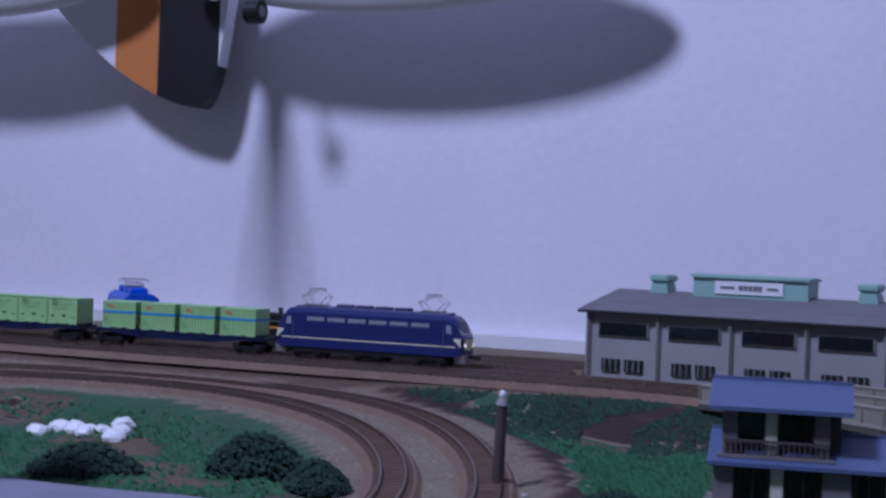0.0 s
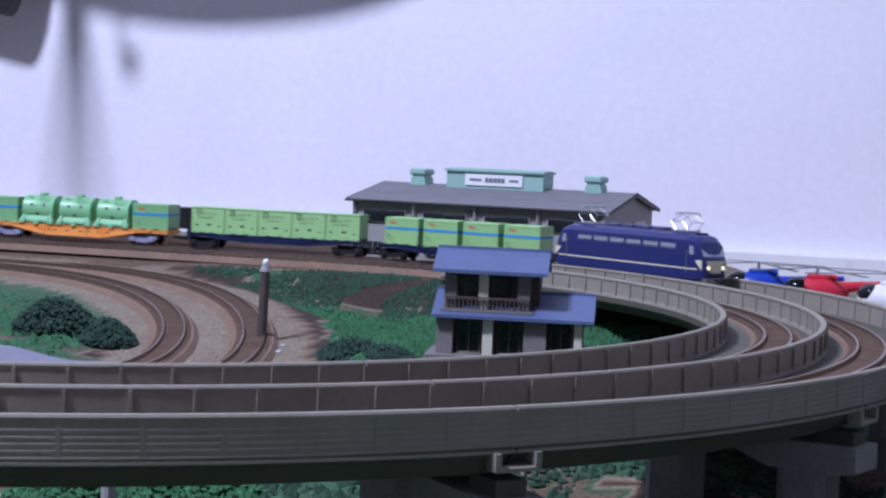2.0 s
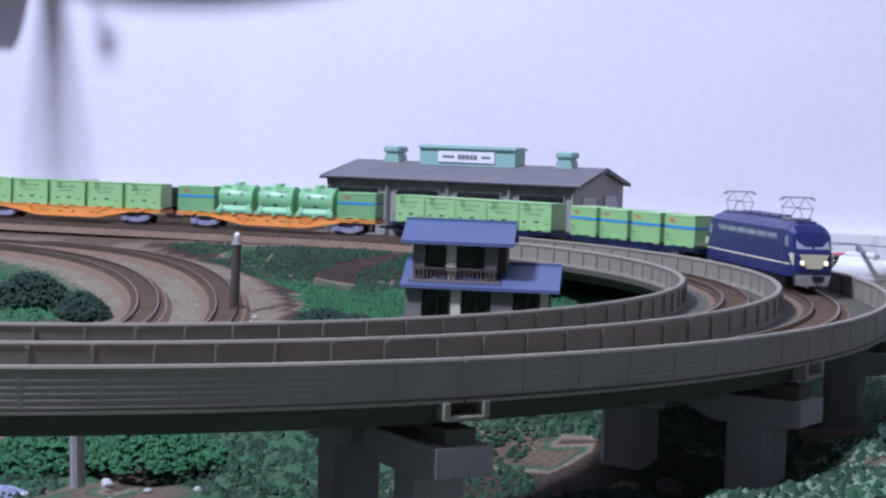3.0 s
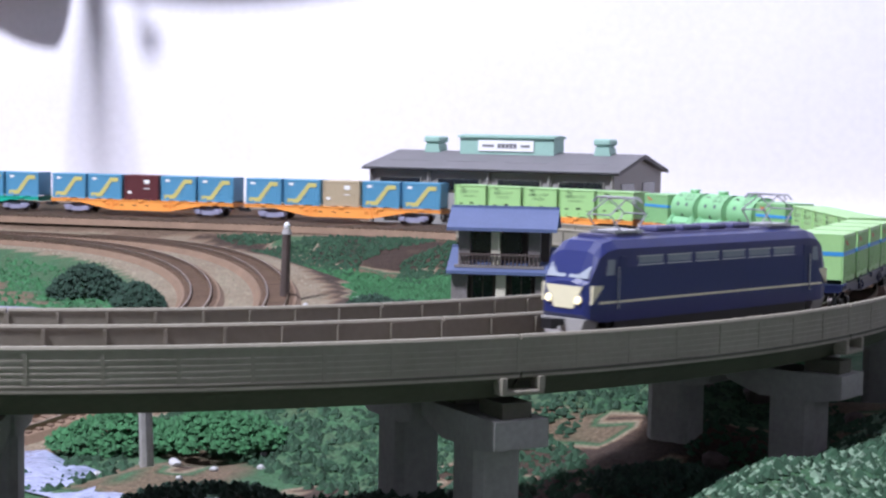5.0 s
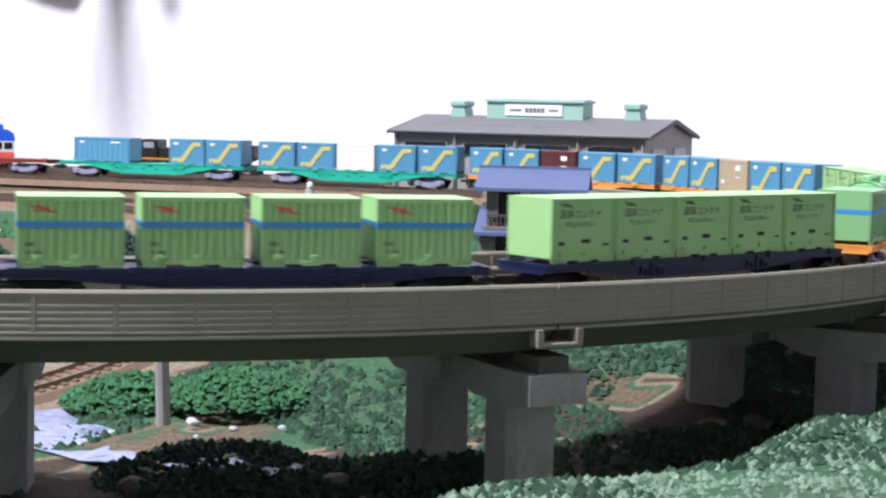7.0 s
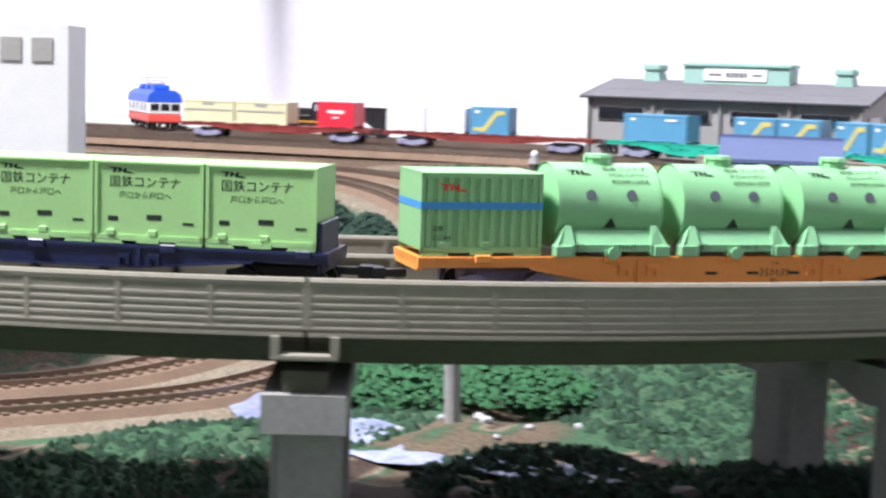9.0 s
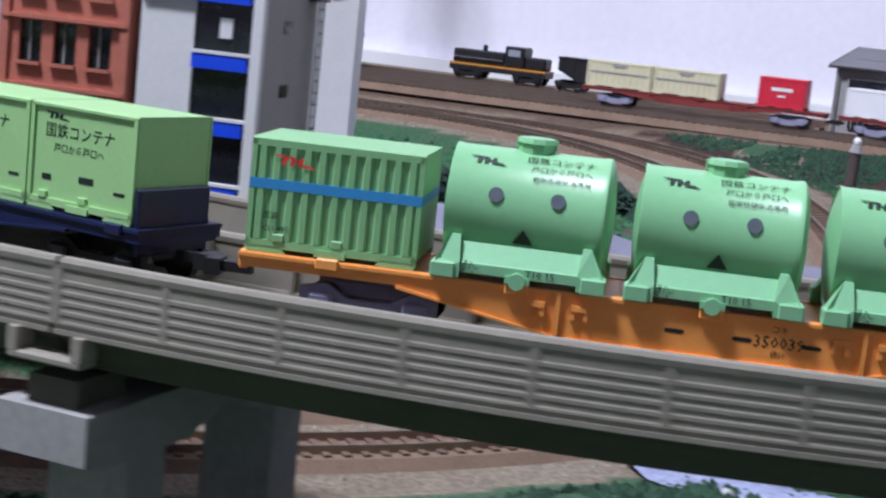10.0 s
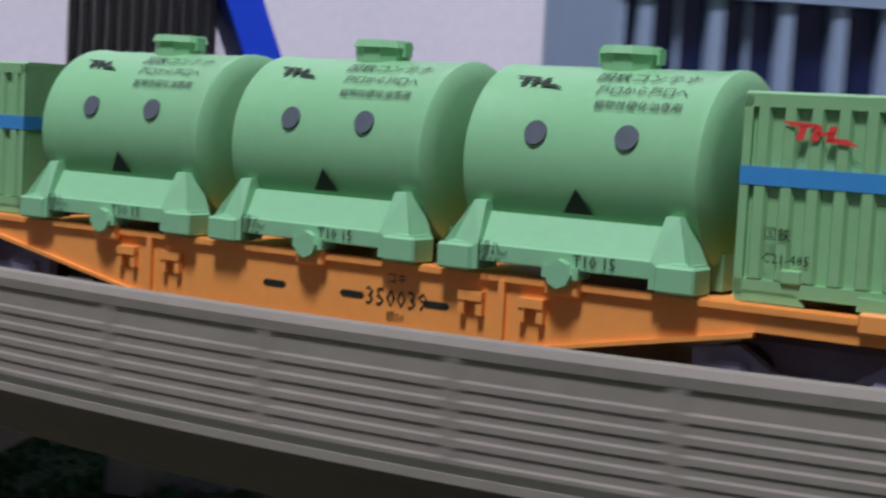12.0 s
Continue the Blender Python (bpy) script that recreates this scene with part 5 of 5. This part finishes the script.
# ---- model aeroplane hanging on the wall ----
def aeroplane():
    v = thing("model_aeroplane", "white model aeroplane with orange and black hull hung on wall", "model aeroplane", pose(0, 0, 0))
    part("wing", ellipsoid((-0.205, 0.500, 0.2660), 0.170, 0.020, 0.0430, 40, 20), M["plane_white"], v, "rounded white wing", smooth=True)
    part("wing", ellipsoid((-0.560, 0.500, 0.2660), 0.150, 0.020, 0.0400, 40, 20), M["plane_white"], v, "rounded white wing", smooth=True)
    for x0, x1, m, lb in ((-0.493, -0.424, "plane_white", "white hull side"), (-0.424, -0.387, "plane_orange", "orange hull stripe"), (-0.387, -0.336, "black", "black hull side"), (-0.336, -0.328, "plane_white", "white hull edge")):
        o = []
        n = 14
        for i in range(n + 1):
            x = x0 + (x1 - x0) * i / n
            if x < -0.350:
                z = 0.1575 + 0.0905 * ((-0.350 - x) / 0.143) ** 1.7
            else:
                z = 0.1575 + 0.0300 * ((x + 0.350) / 0.014) ** 2 if x < -0.336 else 0.1875 + 0.055 * (x + 0.336) / 0.008
            o.append((x * 1.038 - 0.0098, z * 1.038 - 0.0026))
        part("hull", prism([(o[0][0], 0.31)] + o + [(o[-1][0], 0.31)], "y", 0.535, 0.548), M[m], v, lb)
    wh = part("wheel", tube((-0.2970, 0.470, 0.2215), (-0.2860, 0.470, 0.2215), 0.0085, 20), M["black"], v, "small black tyre with a grey hub")
    part("hub", tube((-0.2976, 0.470, 0.2215), (-0.2854, 0.470, 0.2215), 0.0040, 14), M["shed_wall"], wh)
    part("strut", tube((-0.2985, 0.472, 0.2215), (-0.300, 0.50, 0.262), 0.0020, 8), M["black"], v)
    # two unseen rods, added only to cast the pair of soft streaks on the wall
    for q in (-1, 1):
        part("tail_boom", tube((-0.338 + q * 0.004, 0.50, 0.240), (-0.345 + q * 0.012, 0.30, 0.262), 0.0060, 10, 0.0045), M["plane_white"], v, "slim white rod out of view, added to cast a streak on the wall", smooth=True)


aeroplane()


# ---- planting, stones, water ----
rng = random.Random(7)


def clumps(name, label, spots, size, material, kind="stuff", flat=0.7, category="grass"):
    """Many small ragged tufts in one mesh."""
    verts, faces = [], []
    for x, y, z in spots:
        s = size * rng.uniform(0.5, 1.4)
        k = len(verts)
        for i in range(5):
            a = 2 * math.pi * (i + rng.random()) / 5
            verts.append((x + s * math.cos(a), y + s * math.sin(a), z - 0.2 * s + rng.uniform(-0.1, 0.35) * s))
        verts.append((x + rng.uniform(-0.4, 0.4) * s, y + rng.uniform(-0.4, 0.4) * s, z + s * flat * rng.uniform(0.7, 1.6)))
        faces += [(k + i, k + (i + 1) % 5, k + 5) for i in range(5)]
    me = bpy.data.meshes.new(name)
    me.from_pydata(verts, [], faces)
    me.materials.append(M[material])
    return tagged(new(name, me), label, category, kind=kind)


def scatter(n, x0, x1, y0, y1, ok):
    out = []
    while n > 0:
        n -= 1
        x, y = rng.uniform(x0, x1), rng.uniform(y0, y1)
        if ok(x, y):
            out.append((x, y, land(x, y)))
    return out


def off_loop(x, y):
    return not 0.205 < math.hypot(x - LOOP_C[0], y - LOOP_C[1]) < 0.308


def n2(x, y, s=16):
    return noise.noise((x * s, y * s, 2))


clumps("meadow_grass", "bright green foam grass of the meadow", scatter(48000, -0.02, 0.29, -0.02, 0.215, lambda x, y: off_loop(x, y) and y < 0.212 + 0.012 * n2(x, y) and not (0.118 < x < 0.203 and 0.08 < y < 0.14) and n2(x, y) > -0.55 and math.hypot(x - LOOP_C[0], y - LOOP_C[1]) > 0.318 + 0.02 * n2(x, y, 25)), 0.0016, "turf")
clumps("bank_grass", "dull green grass along the railway bank", scatter(15000, -0.30, 0.24, 0.20, 0.264, lambda x, y: off_loop(x, y) and n2(x, y, 30) > -0.25), 0.0014, "turf_dark")
clumps("loop_grass", "dark green grass inside the lower loop", scatter(16000, -0.42, 0.03, -0.22, 0.2, lambda x, y: math.hypot(x - LOOP_C[0], y - LOOP_C[1]) < 0.200 and n2(x, y) > -0.28), 0.0016, "turf")
clumps("hill_grass", "pale green grass on the outer hillside", scatter(70000, 0.15, 0.62, -0.60, 0.24, lambda x, y: math.hypot(x, y) > 0.335 and n2(x, y, 12) > -0.32), 0.0011, "turf_pale")
clumps("valley_grass", "grey-green grass on the valley floor", scatter(20000, 0.02, 0.34, -0.36, -0.02, lambda x, y: off_loop(x, y) and n2(x, y, 12) > -0.1), 0.0016, "turf_dark")
clumps("shore_grass", "dark grass below the front parapet", scatter(14000, -0.45, 0.2, -0.55, -0.24, lambda x, y: off_loop(x, y) and n2(x, y, 12) > -0.2), 0.0016, "turf_dark")
clumps("ballast_stones", "pale grey-brown ballast between the loop tracks", scatter(15000, -0.48, 0.09, -0.3, 0.26, lambda x, y: 0.2515 < math.hypot(x - LOOP_C[0], y - LOOP_C[1]) < 0.2615 or 0.212 < math.hypot(x - LOOP_C[0], y - LOOP_C[1]) < 0.225 or 0.288 < math.hypot(x - LOOP_C[0], y - LOOP_C[1]) < 0.297), 0.0008, "gravel", category="gravel")
clumps("yard_stones", "brown gravel of the station yard", scatter(9000, -0.5, 0.16, 0.262, 0.46, lambda x, y: min(abs(y - t) for t in (R_OUT, R_IN, 0.352, 0.385, 0.418)) > 0.0125), 0.0008, "ballast", category="gravel")


def bush(x, y, r, h, material="bush", label="dark green foam bush"):
    spots = []
    for i in range(1500):
        a, q = rng.uniform(0, 2 * math.pi), math.sqrt(rng.random())
        u = 1 - q * q * rng.uniform(0.75, 1.1)
        spots.append((x + r * q * math.cos(a), y + r * q * math.sin(a), land(x, y, False) + h * max(0.02, u) * rng.uniform(0.6, 1.0)))
    clumps("bush", label, spots, 0.0013, material, kind="", category="bush")


for x, y, r, h in ((-0.055, 0.075, 0.020, 0.016), (-0.02, 0.06, 0.013, 0.012), (-0.105, 0.03, 0.022, 0.012), (0.098, 0.062, 0.016, 0.009), (0.118, 0.050, 0.014, 0.008), (0.150, -0.225, 0.034, 0.011), (0.205, -0.205, 0.030, 0.009), (0.265, -0.14, 0.024, 0.007), (0.375, -0.075, 0.030, 0.030), (0.405, -0.02, 0.030, 0.034), (0.36, -0.13, 0.022, 0.020)):
    bush(x, y, r, h)
for x, y, r in ((0.075, -0.135, 0.024), (0.11, -0.13, 0.024)):
    bush(x, y, r, 0.010, "turf", "grey-green foam hedge above the stream")

bm = bmesh.new()
prev = None
for i in range(25):
    t = i / 24
    x, y = 0.035 + 0.20 * t, -0.155 - 0.075 * t - 0.02 * math.sin(t * 5)
    ww = 0.014 + 0.006 * math.sin(t * 9)
    zz = max(land(x, y, False), land(x, y - ww, False), land(x, y + ww, False)) + 0.0006
    cur = [bm.verts.new((x, y + ww * k, zz + 0.0008 * math.sin(i * 1.7 + k * 3))) for k in (-1, -0.33, 0.33, 1)]
    if prev:
        for k in range(3):
            bm.faces.new((prev[k], cur[k], cur[k + 1], prev[k + 1]))
    prev = cur
link("stream", bm, M["water_lit"], label="rippled pale blue stream in the valley", kind="structure", category="water", smooth=True)
bm = bmesh.new()
prev = None
for i in range(31):
    x = -0.16 + 0.0078 * i
    yc = -0.030 + 0.30 * (x + 0.02)
    cur = []
    for k in range(-4, 5):
        y = yc + k * 0.0062
        d = math.hypot(x - LOOP_C[0], y - LOOP_C[1])
        on = 0.205 < d < 0.31
        cur.append(bm.verts.new((x, y, (loop_z(y) - 0.0008) if on else land(x, y, False) + 0.0036)))
    if prev:
        for k in range(8):
            bm.faces.new((prev[k], cur[k], cur[k + 1], prev[k + 1]))
    prev = cur
link("road", bm, M["road"], label="grey-violet lane crossing the lower loop", kind="structure", category="road")


def stone(x, y, s, material="stone_pale", label="small pale stone on the grass"):
    bm = bmesh.new()
    bmesh.ops.create_icosphere(bm, subdivisions=2, radius=s)
    for q in bm.verts:
        q.co *= 1 + 0.35 * noise.noise(q.co * (1.2 / s) + Vector((x * 90, y * 70, 0)))
        q.co.z *= 0.7
    ob = link("stone", bm, M[material], label=label, category="stone", group="loose stones")
    ob.location = (x, y, land(x, y) + s * 0.3)


for i in range(46):
    if i < 14:
        x, y, s = rng.uniform(0.05, 0.14), rng.uniform(-0.20, -0.135), rng.uniform(0.0008, 0.0020)
    elif i < 32:
        x, y, s = rng.uniform(0.25, 0.46), rng.uniform(-0.42, -0.16), rng.uniform(0.0008, 0.0020)
    else:
        x, y, s = rng.uniform(0.04, 0.2), rng.uniform(0.03, 0.19), rng.uniform(0.0008, 0.0016)
    stone(x, y, s)

# pale rocks by the pond inside the loop, dark ones under the viaduct
for i in range(10):
    stone(-0.165 + rng.uniform(-0.03, 0.03), 0.120 + rng.uniform(-0.02, 0.02), rng.uniform(0.003, 0.006), "box_white", "bright white rock by the pond")
for i in range(26):
    a = radians(rng.uniform(-62, -8))
    q = rng.uniform(0.27, 0.35)
    stone(q * math.cos(a), q * math.sin(a), rng.uniform(0.002, 0.006), "timber", "dark brown rock under the viaduct")


# ---- motion of the train ----
def path(s):
    """Place and heading on the outer track, s metres from where the curve begins."""
    if s < 0:
        return Vector((s, R_OUT, 0)), 0.0
    th = math.pi / 2 - s / R_OUT
    end = radians(-150)
    if th < end:
        over = s - (math.pi / 2 - end) * R_OUT
        return Vector((R_OUT * math.cos(end) + over * math.sin(end), R_OUT * math.sin(end) - over * math.cos(end), 0)), end - math.pi / 2
    return Vector((R_OUT * math.cos(th), R_OUT * math.sin(th), 0)), th - math.pi / 2


RUN = [(0, -0.1191), (0.5, -0.0363), (1, 0.0459), (1.5, 0.1272), (2, 0.2069), (2.5, 0.2845), (4.5, 0.5848), (5, 0.6586), (5.5, 0.7316), (6, 0.8025), (6.5, 0.8698), (8.5, 1.1136), (9, 1.1719), (9.5, 1.2361), (10, 1.2982), (10.5, 1.3635), (11, 1.4309), (11.5, 1.5024), (12, 1.5736)]


def run(t):
    """How far the locomotive's middle has come along the track at t, by a smooth curve through RUN."""
    k = max(i for i in range(len(RUN) - 1) if RUN[i][0] <= t)

    def slope(i):
        lo, hi = max(0, i - 1), min(len(RUN) - 1, i + 1)
        return (RUN[hi][1] - RUN[lo][1]) / (RUN[hi][0] - RUN[lo][0])
    (t0, s0), (t1, s1) = RUN[k], RUN[k + 1]
    w, u = t1 - t0, (t - t0) / (t1 - t0)
    return (2 * u ** 3 - 3 * u * u + 1) * s0 + (u ** 3 - 2 * u * u + u) * w * slope(k) + (3 * u * u - 2 * u ** 3) * s1 + (u ** 3 - u * u) * w * slope(k + 1)


def motions():
    for ob, behind, x in TRAIN:
        rows = []
        for i in range(49):
            t = i * 0.25
            s = run(t) + behind
            (a, _), (b, _) = path(s + 0.045), path(s - 0.045)
            d = (a - b).normalized()
            p = (a + b) / 2 + d * x
            rows.append((t, Matrix.Translation(p) @ Matrix.Rotation(math.atan2(d.y, d.x), 4, "Z")))
        walk(ob, rows)


motions()
